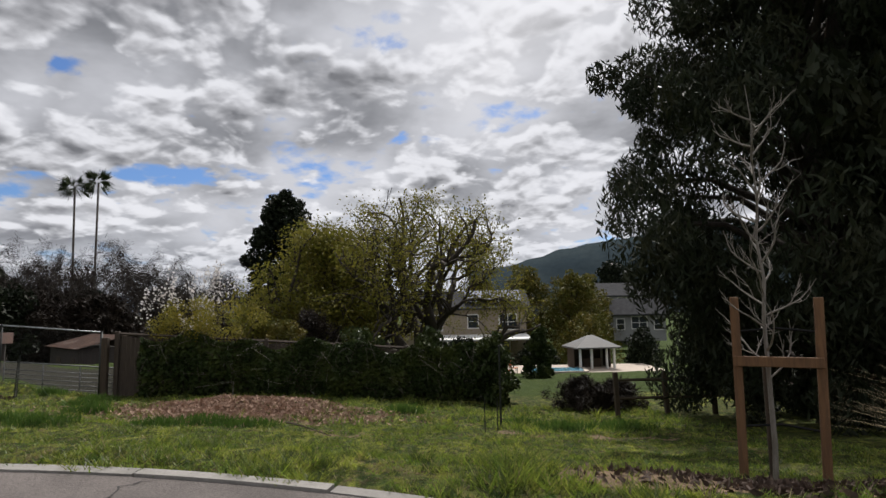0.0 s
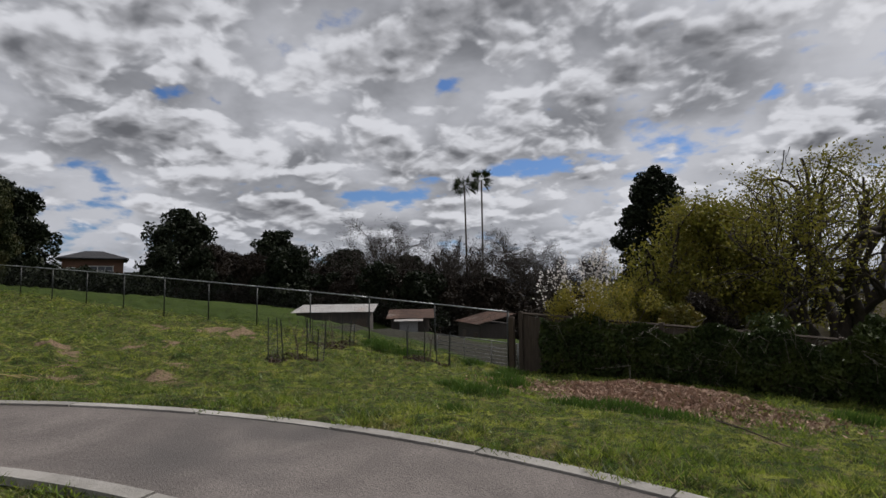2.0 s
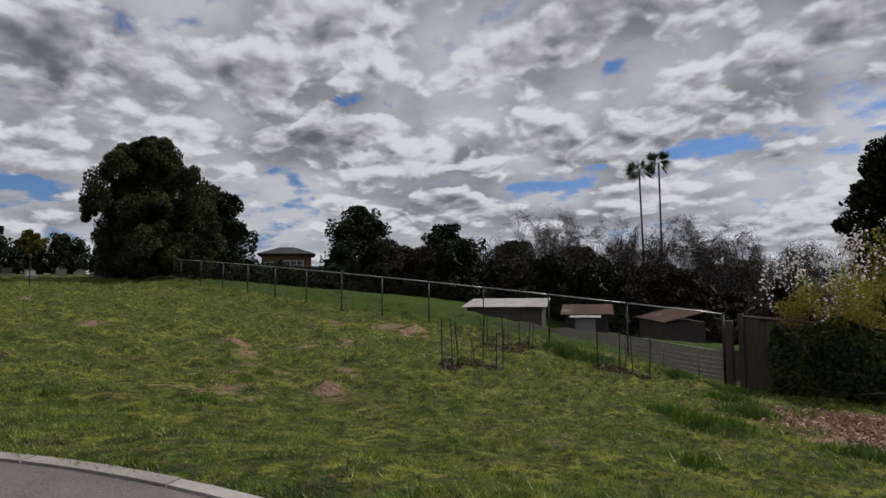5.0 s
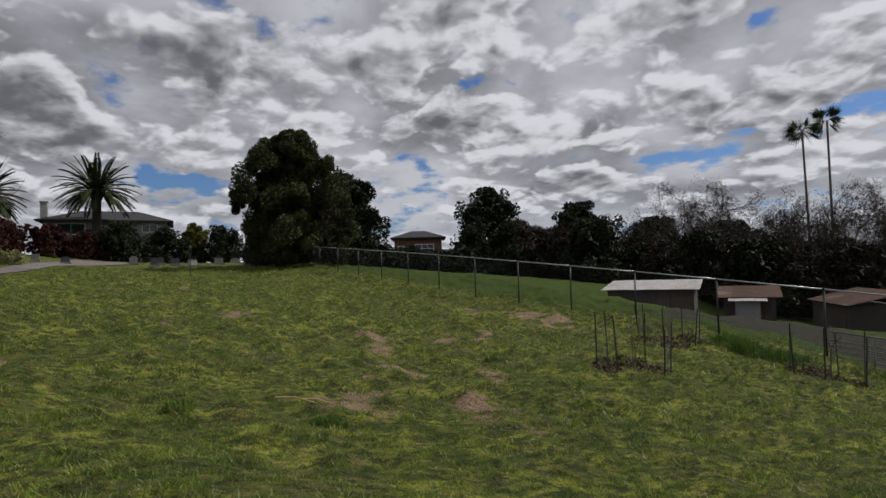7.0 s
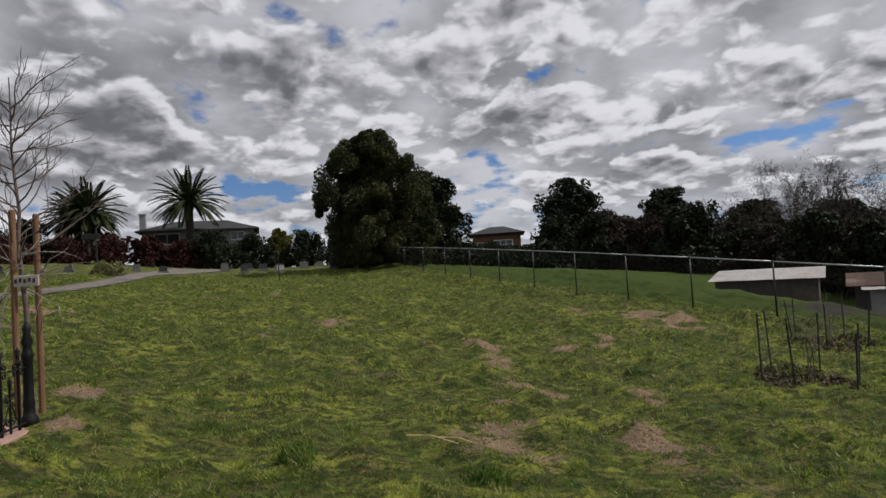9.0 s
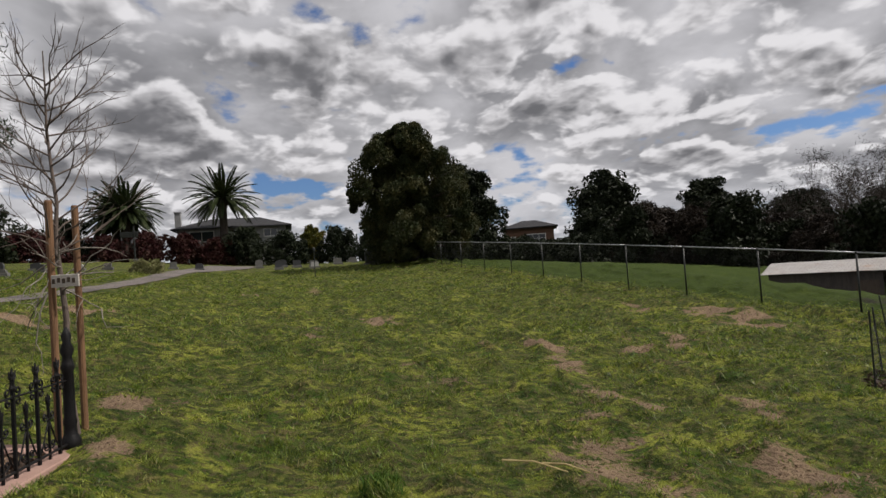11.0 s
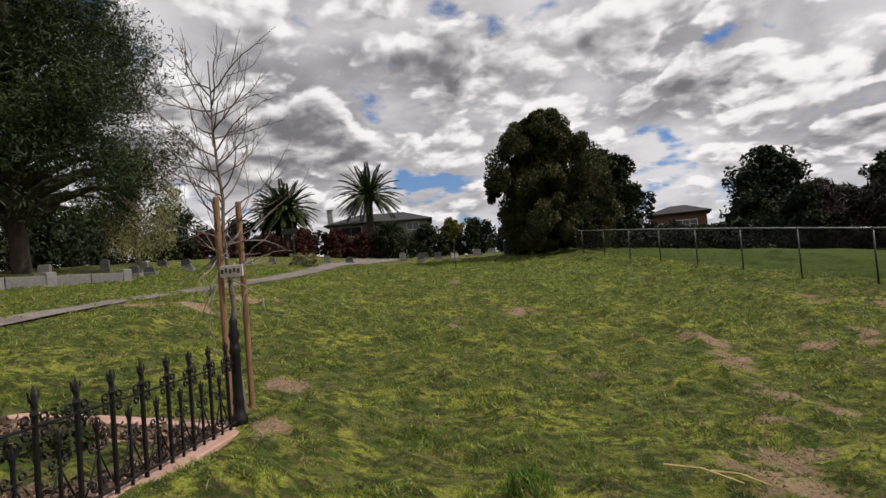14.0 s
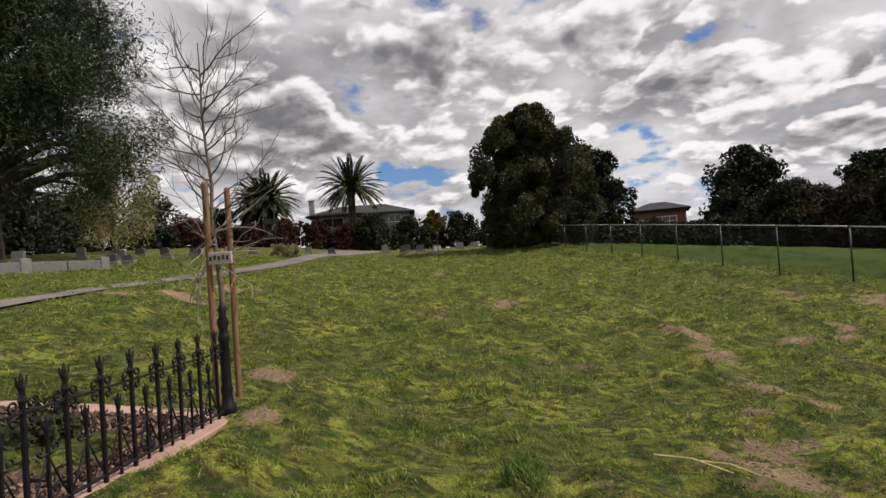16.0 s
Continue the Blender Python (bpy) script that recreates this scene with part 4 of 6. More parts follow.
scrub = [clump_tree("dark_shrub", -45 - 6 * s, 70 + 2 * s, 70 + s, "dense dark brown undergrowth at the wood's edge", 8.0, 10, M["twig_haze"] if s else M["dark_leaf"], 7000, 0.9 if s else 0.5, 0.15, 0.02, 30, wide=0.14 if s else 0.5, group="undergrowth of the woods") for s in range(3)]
for k in range(30):
    az = radians(-60 + 43 * (k + rng.uniform(0, 1)) / 30)
    d = rng.uniform(66, 84)
    x, y = d * math.sin(az), d * math.cos(az)
    copy_thing(scrub[k % 3], pose(x, y, gz(x, y) - 0.2, 0, 0, rng.uniform(0, 360)) @ Matrix.Scale(rng.uniform(0.7, 0.9), 4))
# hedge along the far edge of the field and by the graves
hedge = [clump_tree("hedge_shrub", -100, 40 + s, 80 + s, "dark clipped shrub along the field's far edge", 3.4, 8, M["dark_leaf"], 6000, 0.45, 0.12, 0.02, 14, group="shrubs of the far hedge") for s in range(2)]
for k in range(30):
    x, y = -103 + 37 * k / 30, 17 + 54 * k / 30
    copy_thing(hedge[k % 2], pose(x, y, gz(x, y) - 0.1, 0, 0, 70 * k) @ Matrix.Scale(rng.uniform(0.85, 1.2), 4))
reds = clump_tree("red_shrub", -92, -16, 84, "dense burgundy-leaved shrub in the hedge by the road", 4.2, 6, M["red_leaf"], 3200, 0.4, 0.1, 0.02, 16, group="burgundy hedge shrubs")
for k, y in enumerate((-21, -11.5, -7.5)):
    copy_thing(reds, pose(-92, y, gz(-92, y) - 0.1, 0, 0, 80 * k) @ Matrix.Scale((0.85, 1.0, 0.9)[k], 4))
for k, (x, y, h, w, m) in enumerate([(-93, -3.5, 5.2, 7, "dark_leaf"), (-92, 2, 4.6, 7, "dark_leaf"), (-94, 5.5, 5.5, 5, "oak_leaf2"), (-90, 9, 5.0, 7, "dark_leaf"), (-86, 14, 4.5, 7, "dark_leaf"), (-97, -27, 6, 8, "dark_leaf"),
                                     (-84, -31, 7.5, 10, "dark_leaf"), (-74, -34, 6.0, 9, "red_leaf"), (-66, -33, 5.5, 9, "dark_leaf"), (-58, -31, 5.5, 8, "dark_leaf"), (-50, -31, 5, 8, "dark_leaf"), (-46, -35, 8, 9, "dark_leaf"), (-78, -24, 3.0, 7, "red_leaf"), (-70, -26, 3.0, 7, "dark_leaf")]):
    clump_tree("hedge_shrub", x, y, 90 + k, "dense shrub in the hedge behind the graves", h, w, M[m], 3200, 0.42, 0.12, 0.02, 16, group="shrubs behind the graves")
for k, (x, y) in enumerate([(-53.5, -7.2), (-54.8, -8.4)]):
    clump_tree("grey_shrub", x, y, 110 + k, "small rounded grey-green shrub at the road bend", 1.0, 1.7, M["willow_leaf"], 900, 0.16, 0.03, 0.05, 10, group="shrubs at the road bend")


# ---- palms ----
def fan_palm(x, y, height, seed):
    rng = np.random.default_rng(seed)
    t = thing("fan_palm", x, y, gz(x, y), "very tall slender fan palm with a small crown", "palm", "pair of fan palms")
    top = Vector((0.5 * (seed - 3.5), 0, height))
    Geo().tube([Vector((0, 0, 0)), top * 0.4 + Vector((0.15, 0, 0)), top], [0.26, 0.19, 0.16], 8).ob("trunk", M["palm_trunk"], t, smooth=True)
    co = []
    for k in range(30):
        up_ = rng.uniform(-0.75, 1.1)
        a = rng.uniform(0, 2 * math.pi)
        d = np.array([math.cos(a) * math.cos(up_), math.sin(a) * math.cos(up_), math.sin(up_)])
        hub = np.array(top) + d * rng.uniform(0.7, 1.3)
        side = np.cross(d, [0, 0, 1.0])
        side /= np.linalg.norm(side)
        lift = np.cross(side, d)
        q = rng.uniform(0, math.pi)
        side, lift = side * math.cos(q) + lift * math.sin(q), lift * math.cos(q) - side * math.sin(q)
        for j in range(9):
            b = radians(-60 + 15 * j)
            tip = hub + (d * math.cos(b) + side * math.sin(b)) * rng.uniform(1.4, 2.1) * (0.55 + 0.6 * math.cos(b)) + np.array([0, 0, -0.35 * math.cos(b)])
            w = lift * 0.05 + (side * math.cos(b) - d * math.sin(b)) * 0.075
            co += [hub, (hub + tip) / 2 + w, tip, (hub + tip) / 2 - w]
    part("crown", raw_mesh("crown", np.array(co), np.arange(len(co)), 4), M["frond"], t)


fan_palm(-64.7, 97.9, 27.5, 3)
fan_palm(-62.0, 99.4, 28.6, 4)


def date_palm(x, y, height, span, seed):
    rng = np.random.default_rng(seed)
    t = thing("date_palm", x, y, gz(x, y), "stout date palm with a wide crown of arching fronds", "palm", "date palms by the house")
    Geo().lathe([(0.75, 0), (0.6, 0.5), (0.55, height * 0.85), (0.85, height * 0.93), (0.9, height), (0.5, height + 0.5)], n=12).ob("trunk", M["palm_trunk"], t, smooth=True)
    for k in range(84):
        a = k * 2.399 + rng.uniform(-0.2, 0.2)
        pitch = 1.4 - 1.65 * (k / 84) ** 0.9
        d = Vector((math.cos(a), math.sin(a), 0))
        p, v = Vector((0, 0, height)) + d * 0.4, d * math.cos(pitch) + Vector((0, 0, math.sin(pitch)))
        pts = [p.copy()]
        for i in range(10):
            v = (v + Vector((0, 0, -0.115))).normalized()
            p = p + v * span / 20 * rng.uniform(0.95, 1.05)
            pts.append(p.copy())
        side = d.cross(Vector((0, 0, 1)))
        co = []
        for i in range(20):
            s = 0.5 + i * 0.475
            j = min(9, int(s))
            q = pts[j].lerp(pts[j + 1], s - j)
            w = (pts[j + 1] - pts[j]).normalized()
            ln = 0.95 * math.sin(0.35 + 2.4 * i / 20)
            for sg in (-1, 1):
                tip = q + (side * sg * 0.8 + w * 0.75 + Vector((0, 0, -0.25))) * ln * 0.75
                co += [q - w * 0.14, (q + tip) / 2 - w * 0.2, tip, (q + tip) / 2 + w * 0.2]
        co += [pts[0] + side * 0.06, pts[5] + side * 0.04, pts[10], pts[5] - side * 0.04]
        part("frond", raw_mesh("frond", np.array([tuple(c) for c in co]), np.arange(len(co)), 4), M["frond"], t)


date_palm(-97.8, -6.8, 9.6, 11.0, 5)
date_palm(-96, -19.4, 7.0, 10.0, 6)
date_palm(-99, -21.4, 6.2, 9.0, 7)


# ---- buildings ----
def window(parent, x, y, z, w, h, bars=(1, 1), lean=0.0, trim=0.1):
    """A window on a wall that faces -y: trim proud of the wall, glass behind glazing bars."""
    g = Geo()
    for dx_, dz_, sw, sh in ((-w / 2 - trim / 2, 0, trim, h + 2 * trim), (w / 2 + trim / 2, 0, trim, h + 2 * trim), (0, h / 2 + trim / 2, w, trim), (0, -h / 2 - trim / 2, w, trim)):
        g.box((x + dx_, y - 0.02, z + dz_), (sw, 0.1, sh))
    for i in range(1, bars[0] + 1):
        g.box((x - w / 2 + w * i / (bars[0] + 1), y - 0.015, z), (0.06, 0.06, h))
    for i in range(1, bars[1] + 1):
        g.box((x, y - 0.013, z - h / 2 + h * i / (bars[1] + 1)), (w, 0.05, 0.05))
    win = g.ob("window", M["white"], parent, "white-framed window")
    Geo().box((x, y - 0.0, z), (w, 0.03, h)).ob("pane", M["pane"], win)
    return win


def gable_roof(w, d, h, rise, over, thick=0.18, along="x", hip=0.0):
    g = Geo()
    W2, D2 = w / 2 + over, d / 2 + over
    e = h - rise * over / (d / 2)
    for lift in (0, thick):
        g.v += [Vector(p) for p in ((-W2, -D2, e + lift), (W2, -D2, e + lift), (W2, D2, e + lift), (-W2, D2, e + lift), (-W2 + hip, 0, h + rise + lift), (W2 - hip, 0, h + rise + lift))]
    g.f += [(6, 7, 11, 10), (8, 9, 10, 11), (0, 4, 5, 1), (2, 5, 4, 3), (0, 1, 7, 6), (2, 3, 9, 8), (7, 8, 11), (9, 6, 10), (1, 5, 2), (3, 4, 0), (1, 2, 8, 7), (3, 0, 6, 9)]
    return g


def house_body(w, d, h, rise, hip):
    g = Geo().box((0, 0, h / 2 - 0.3), (w, d, h + 0.6))
    if not hip:
        n = len(g.v)
        g.v += [Vector(p) for p in ((-w / 2, -d / 2, h), (-w / 2, d / 2, h), (-w / 2, 0, h + rise - 0.05), (w / 2, -d / 2, h), (w / 2, d / 2, h), (w / 2, 0, h + rise - 0.05))]
        g.f += [(n, n + 2, n + 1), (n + 3, n + 4, n + 5)]
    return g


def house(name, x, y, z, turn, w, d, h, rise, wall, roof, label, windows=(), over=0.5, hip=0.0, chimney=None, category="house"):
    t = thing(name, x, y, z, label, category, turn=turn)
    house_body(w, d, h, rise, hip).ob("wall", M[wall], t)
    r = gable_roof(w, d, h, rise, over, hip=hip).ob("roof", M[roof], t)
    for wx, wz, ww, wh, bars in windows:
        window(t, wx, -d / 2, wz, ww, wh, bars)
    if chimney:
        cx, ch = chimney
        Geo().box((cx, -0.5, h + ch / 2), (0.9, 0.9, ch), 0, 0.03).box((cx, -0.5, h + ch), (1.1, 1.1, 0.14), 0, 0.02).ob("chimney", M["grey_wall"], r)
    return t


# two-storey house below, with a covered terrace
h2 = house("house", 1.5, 64, -4.3, 0, 13, 8, 5.7, 1.7, "tan_wall", "roof_dark", "tan two-storey house with a sunlit pale roof and terrace",
           ((-3.5, 4.2, 2.6, 1.5, (2, 1)), (4.6, 4.2, 1.7, 1.5, (1, 1)), (-5.4, 4.2, 1.0, 1.5, (0, 1)), (1.0, 4.3, 1.0, 1.3, (0, 1)), (3.5, 1.4, 2.4, 2.0, (1, 0)), (-2, 1.4, 3.0, 2.0, (2, 0))))
g = Geo()
for i in range(3):
    g.box((1.2 + 2.0 * i, -2.2, 6.95), (1.9, 3.2, 0.06), 0, 0, (22, 0))
g.ob("solar_panel", M["panel"], h2, "pale shining roof panels")
g = Geo().box((1.0, -6.0, 2.75), (11, 4.2, 0.16), 0, 0.02, (4, 0))
aw = g.ob("terrace_roof", M["white"], h2, "white terrace roof")
for px in (-4.2, -1.0, 2.6, 6.2):
    Geo().box((px, -7.8, 0.95), (0.18, 0.18, 2.6), 0, 0.01).ob("post", M["white"], aw)
house("house", 25.5, 78, -2.6, -18, 6.4, 6, 2.9, 1.8, "grey_wall", "roof_dark", "grey gabled house with white trim among trees", ((0, 1.7, 1.8, 1.5, (1, 1)), (2.3, 1.5, 0.9, 1.3, (0, 1)), (-2.3, 1.5, 0.9, 1.3, (0, 1))))
house("house", 27.5, 99, -2.0, 10, 12, 9, 5.0, 2.0, "grey_wall", "roof_dark", "distant grey house with dormers on the slope", ((-3, 4, 1.4, 1.2, (1, 0)), (0, 4, 1.4, 1.2, (1, 0)), (3, 4, 1.4, 1.2, (1, 0))))
# house behind the date palm
house("house", -108, -6.0, 4.6, 90, 16, 10, 6.4, 1.6, "grey_wall", "roof_dark", "grey two-storey house with dark hip roof and chimney",
      ((-4.6, 5.0, 3.4, 1.5, (1, 0)), (0.6, 5.1, 0.7, 1.3, (0, 0)), (5.6, 5.2, 1.9, 1.1, (1, 0)), (-1.4, 4.6, 0.8, 1.8, (0, 0))), over=0.9, hip=5.0, chimney=(-8.6, 3.0))
house("house", -108, -24, 4.6, 90, 10, 9, 4.6, 1.5, "grey_wall", "roof_dark", "low grey house with dark roof behind the palms", ((-2, 3.0, 1.6, 1.3, (1, 0)), (2.2, 3.0, 1.6, 1.3, (1, 0))), over=0.7, hip=3.0)
house("house", -110, 47, 2.0, 66, 9, 9, 6.6, 1.3, "brown_wall", "roof_dark", "brown stucco house with white gridded windows",
      ((1.2, 4.4, 3.4, 1.5, (2, 1)), (0.6, 2.0, 2.0, 2.4, (1, 2)), (-3.2, 4.2, 1.2, 1.3, (1, 0))), over=0.8, hip=4.0)
# pavilion and pool
gx, gy, gzz = 11.9, 49.0, -3.72
pav = thing("pavilion", gx, gy, gzz, "white-posted garden pavilion with pale hip roof", "pavilion", turn=8)
pav.matrix_world = pav.matrix_world @ Matrix.Scale(0.8, 4)
gable_roof(4.0, 3.6, 2.25, 0.95, 0.4, 0.14, hip=2.1).ob("roof", M["stone"], pav)
for px in (-1.95, 1.95):
    Geo().box((px, 0.7, 1.1), (0.1, 2.0, 2.2)).ob("side_wall", M["board"], pav)
for px in (-1.8, -0.6, 1.0, 1.8):
    Geo().box((px, -1.6, 1.1), (0.22, 0.22, 2.3), 0, 0.02).ob("post", M["white"], pav)
for px in (-1.8, 1.8):
    Geo().box((px, 1.6, 1.1), (0.22, 0.22, 2.3), 0, 0.02).ob("post", M["white"], pav)
Geo().box((0, 1.75, 1.1), (3.9, 0.12, 2.3)).ob("back_wall", M["board"], pav)
Geo().box((0.2, 0.6, 0.45), (2.0, 0.8, 0.9), 0, 0.03).ob("bench", M["stake_dark"], pav)
tr = tagged(Geo().slab([(3, 41.5), (17, 41.5), (17, 51.5), (3, 51.5)], -4.6, -3.72).ob("terrace", M["patio"]), "pale paved terrace round the swimming pool", "terrace", kind="structure")
pl = thing("swimming_pool", 8.0, 46, -3.72, "blue swimming pool with raised pale coping", "pool")
Geo().slab([(-2.6, -1.6), (2.6, -1.6), (2.9, 1.2), (-1.6, 1.6)], 0.004, 0.2).ob("coping", M["patio"], pl)
Geo().slab([(-2.3, -1.35), (2.3, -1.35), (2.55, 1.0), (-1.4, 1.35)], 0.15, 0.215).ob("water", M["pool"], pl)
for k, (px, py) in enumerate(((4.2, 44.0), (5.0, 45.6), (4.0, 47.2))):
    c = thing("garden_chair", px, py, -3.72, "small orange garden chair beside the pool", "chair", "poolside chairs", 30 + 40 * k)
    Geo().box((0, 0, 0.42), (0.55, 0.55, 0.06), 0, 0.01).ob("seat", M["orange"], c)
    Geo().box((0, 0.26, 0.75), (0.55, 0.05, 0.6), 0, 0.01).ob("backrest", M["orange"], c)
    for sx in (-0.24, 0.24):
        for sy in (-0.24, 0.24):
            Geo().box((sx, sy, 0.2), (0.05, 0.05, 0.4)).ob("leg", M["stake_dark"], c)


# sheds in the yard below the field
def shed(x, y, z, turn, w, d, h, rise, roof, label, doors=(), sheet=0.9, wall="shed_wall"):
    t = thing("shed", x, y, z, label, "shed", "farm sheds", turn)
    Geo().box((0, 0, h / 2), (w, d, h)).ob("wall", M[wall], t)
    base = Geo()
    n = max(2, int((w + 0.8) / sheet))
    tilt = math.degrees(math.atan2(rise, d))
    ln = math.hypot(d, rise) + 0.7
    for k in range(n):
        px = -(w + 0.8) / 2 + (w + 0.8) * (k + 0.5) / n
        g = Geo().box((px, 0, h + rise / 2 + 0.06 + 0.012 * (k % 2)), ((w + 0.8) / n + 0.05, ln, 0.03), 0, 0, (tilt, 0))
        g.ob("roof_sheet", M[roof], t)
    for px, pw, ph in doors:
        Geo().box((px, -d / 2 - 0.03, ph / 2), (pw, 0.06, ph)).ob("door", M["board"], t)
    return t


shed(-38.1, 36.3, -2.2, 38, 6.0, 4.6, 2.35, 0.5, "roof_tin", "long low shed with pale sheet-metal roof", ((2.2, 1.2, 1.8),))
shed(-32.9, 40.2, -3.3, 37, 3.2, 3.4, 2.85, 0.55, "roof_rust", "small dark shed with patched rusty roof", ((0.9, 0.9, 1.7),))
shed(-31.6, 38.3, -3.2, 37, 1.5, 1.1, 2.55, 0.1, "roof_tin", "lean-to shed with pale wall and flat tin roof", (), 0.6, "grey_wall")
shed(-30.9, 49.0, -3.9, -42, 8.2, 3.0, 2.7, 0.75, "roof_rust", "broad shed with rust-red corrugated roof", ((-1.4, 1.2, 1.9), (2.6, 1.2, 1.9)), 0.6)


def pipe_gate():
    t = thing("pipe_gate", -12.7, 22.2, -1.75, "dull metal pipe gate with horizontal bars", "gate", turn=208)
    for k in range(7):
        z = 0.1 + 0.155 * k if k < 6 else 1.14
        Geo().tube([(0, 0, z), (3.4, 0, z + 0.44)], 0.018 if k < 6 else 0.028, 6).ob("bar", M["gate_steel"], t, smooth=True)
    for px in (0, 1.1, 2.25, 3.4):
        Geo().tube([(px, 0, -0.2 if px % 3.4 == 0 else 0.1), (px, 0, 1.15 + px * 0.13)], 0.024, 6).ob("upright", M["gate_steel"], t, smooth=True)


pipe_gate()


# ---- staked young trees ----
def young_tree(x, y, seed, height, bark, label, first=1.0, sweep=0.75, count=26, r0=0.032, low_twigs=0):
    """A slim leader with rising side shoots that fork into thin twigs."""
    rng = np.random.default_rng(seed)
    out = []
    lead = [Vector((0.02 * math.sin(3 * k), 0.02 * math.cos(2 * k), height * k / 10)) for k in range(11)]
    out.append((lead, [r0 * (1 - 0.085 * k) for k in range(11)], 3))
    for k in range(count):
        h = first + (height * 0.93 - first) * (k / count) ** 0.9
        i = min(9, int(h / height * 10))
        q = lead[i].lerp(lead[i + 1], h / height * 10 - i)
        a = k * 2.399 + rng.uniform(-0.4, 0.4)
        ln = sweep * (1.15 - 0.55 * h / height) * rng.uniform(0.65, 0.95)
        rise = rng.uniform(0.25, 0.75)
        grow(rng, q, (math.cos(a), math.sin(a), rise), ln, 0.011, 2, out, [], segs=4, wiggle=0.12, rise=0.09, kids=(2, 4), spread=0.6, shrink=0.55, first=0.25, thin=0.55)
    pale = len(out)
    for k in range(low_twigs):
        a = rng.uniform(0, 6.3)
        grow(rng, (0, 0, rng.uniform(1.55, 2.0)), (math.cos(a), math.sin(a), rng.uniform(-0.5, 0.4)), rng.uniform(0.35, 0.7), 0.01, 1, out, [], segs=4, wiggle=0.25, rise=0.0, kids=(2, 3), spread=0.7, shrink=0.6, first=0.2)
    t = thing("young_tree", x, y, gz(x, y) - 0.05, label, "tree")
    part("trunk", limbs_mesh("trunk", out[:1], (4, 4, 5, 8)), bark, t)
    group = []
    for item in out[1:pale]:
        if item[2] == 2 and group:
            part("branch", limbs_mesh("branch", group, (4, 4, 5, 8)), bark, t)
            group = []
        group.append(item)
    part("branch", limbs_mesh("branch", group, (4, 4, 5, 8)), bark, t)
    if low_twigs:
        part("sucker_growth", limbs_mesh("sucker_growth", out[pale:], (4, 4, 5, 8)), M["bark_pale"], t, "tangle of pale low twigs")
    return t


def pole(name, x, y, top, r, mat, label, group, lean=(0, 0), z=None):
    z = gz(x, y) if z is None else z
    h = top - z
    t = tagged(Geo().lathe([(r * 0.96, -0.15), (r, 0.05), (r * 0.97, h * 0.5), (r, h - 0.02), (r * 0.8, h)], n=10).ob(name, mat), label, "stake", group)
    t.matrix_world = pose(x, y, z, lean[0], lean[1], 0)
    return t


yt = young_tree(-15.05, -0.08, 7, 4.2, M["bark_grey"], "leafless young tree tied between two wooden stakes", 1.9, 1.0, 34, 0.04, 16)
yt.matrix_world = yt.matrix_world @ pose(0, 0, 0, 2, 0, 0)
pole("tree_stake", -14.77, -0.13, 3.13, 0.036, M["stake"], "round brown wooden stake beside the young tree", "stakes of the young tree")
pole("tree_stake", -15.31, -0.06, 3.14, 0.036, M["stake"], "round brown wooden stake beside the young tree", "stakes of the young tree")
tag = thing("tag_board", -14.72, 0.0, gz(-14.72, 0.0) + 1.6, "small pale lettered board tied to the stakes", "sign", turn=78)
Geo().box((0, 0, 0), (0.3, 0.02, 0.13), 0, 0.004).ob("board", M["sign"], tag)
for k in range(5):
    Geo().box((-0.1 + 0.05 * k, -0.012, 0.01 * (k % 2)), (0.03, 0.006, 0.05)).ob("letter_bar", M["stake_dark"], tag)

# staked tree by the eucalyptus
young_tree(3.0, 5.45, 9, 3.7, M["bark_pale"], "bare pale-twigged young tree in a timber stake frame", 0.95, 0.5, 26, 0.026)
fr = thing("stake_frame", 3.03, 5.35, gz(3.03, 5.35), "two square timber stakes joined by a crossbar", "stake frame", turn=-29)
for sx, top in ((-0.32, 1.62), (0.32, 1.6)):
    Geo().box((sx, 0, top / 2 - 0.1), (0.075, 0.05, top + 0.2), 0, 0.006, (0, 1.5 if sx > 0 else 0.5)).ob("stake", M["stake"], fr)
Geo().box((0, -0.04, 1.04), (0.7, 0.03, 0.09), 0, 0.005).ob("crossbar", M["stake"], fr)
for z_ in (0.45, 1.3):
    Geo().tube([(-0.33, 0.03, z_), (0, 0.1, z_ + 0.03), (0.33, 0.03, z_)], 0.012, 5).ob("tie_strap", M["iron"], fr)
pole("tree_stake", 3.06, 5.6, 0.9, 0.035, M["stake_dark"], "dark slim support pole behind the timber frame", "")

# dry ornamental grass tuft
rng = np.random.default_rng(12)
tuft = thing("grass_tuft", 3.62, 4.35, gz(3.62, 4.35), "dry straw-coloured ornamental grass clump", "grass tuft")
co = []
for k in range(170):
    a, s = rng.uniform(0, 6.3), rng.uniform(0.25, 0.75)
    h = rng.uniform(0.5, 1.0)
    b = np.array([0.1 * math.cos(a), 0.1 * math.sin(a), 0]) * rng.uniform(0, 1.5)
    d = np.array([math.cos(a), math.sin(a), 0])
    mid, tip = b + d * s * 0.35 + [0, 0, h * 0.75], b + d * s + [0, 0, h * 0.85]
    w = np.array([-d[1], d[0], 0]) * 0.003
    co += [b - w, b + w, mid + w, mid - w, mid - w, mid + w, tip + w * 0.2, tip - w * 0.2]
part("foliage", raw_mesh("foliage", np.array(co), np.arange(len(co)), 4), M["dry"], tuft)


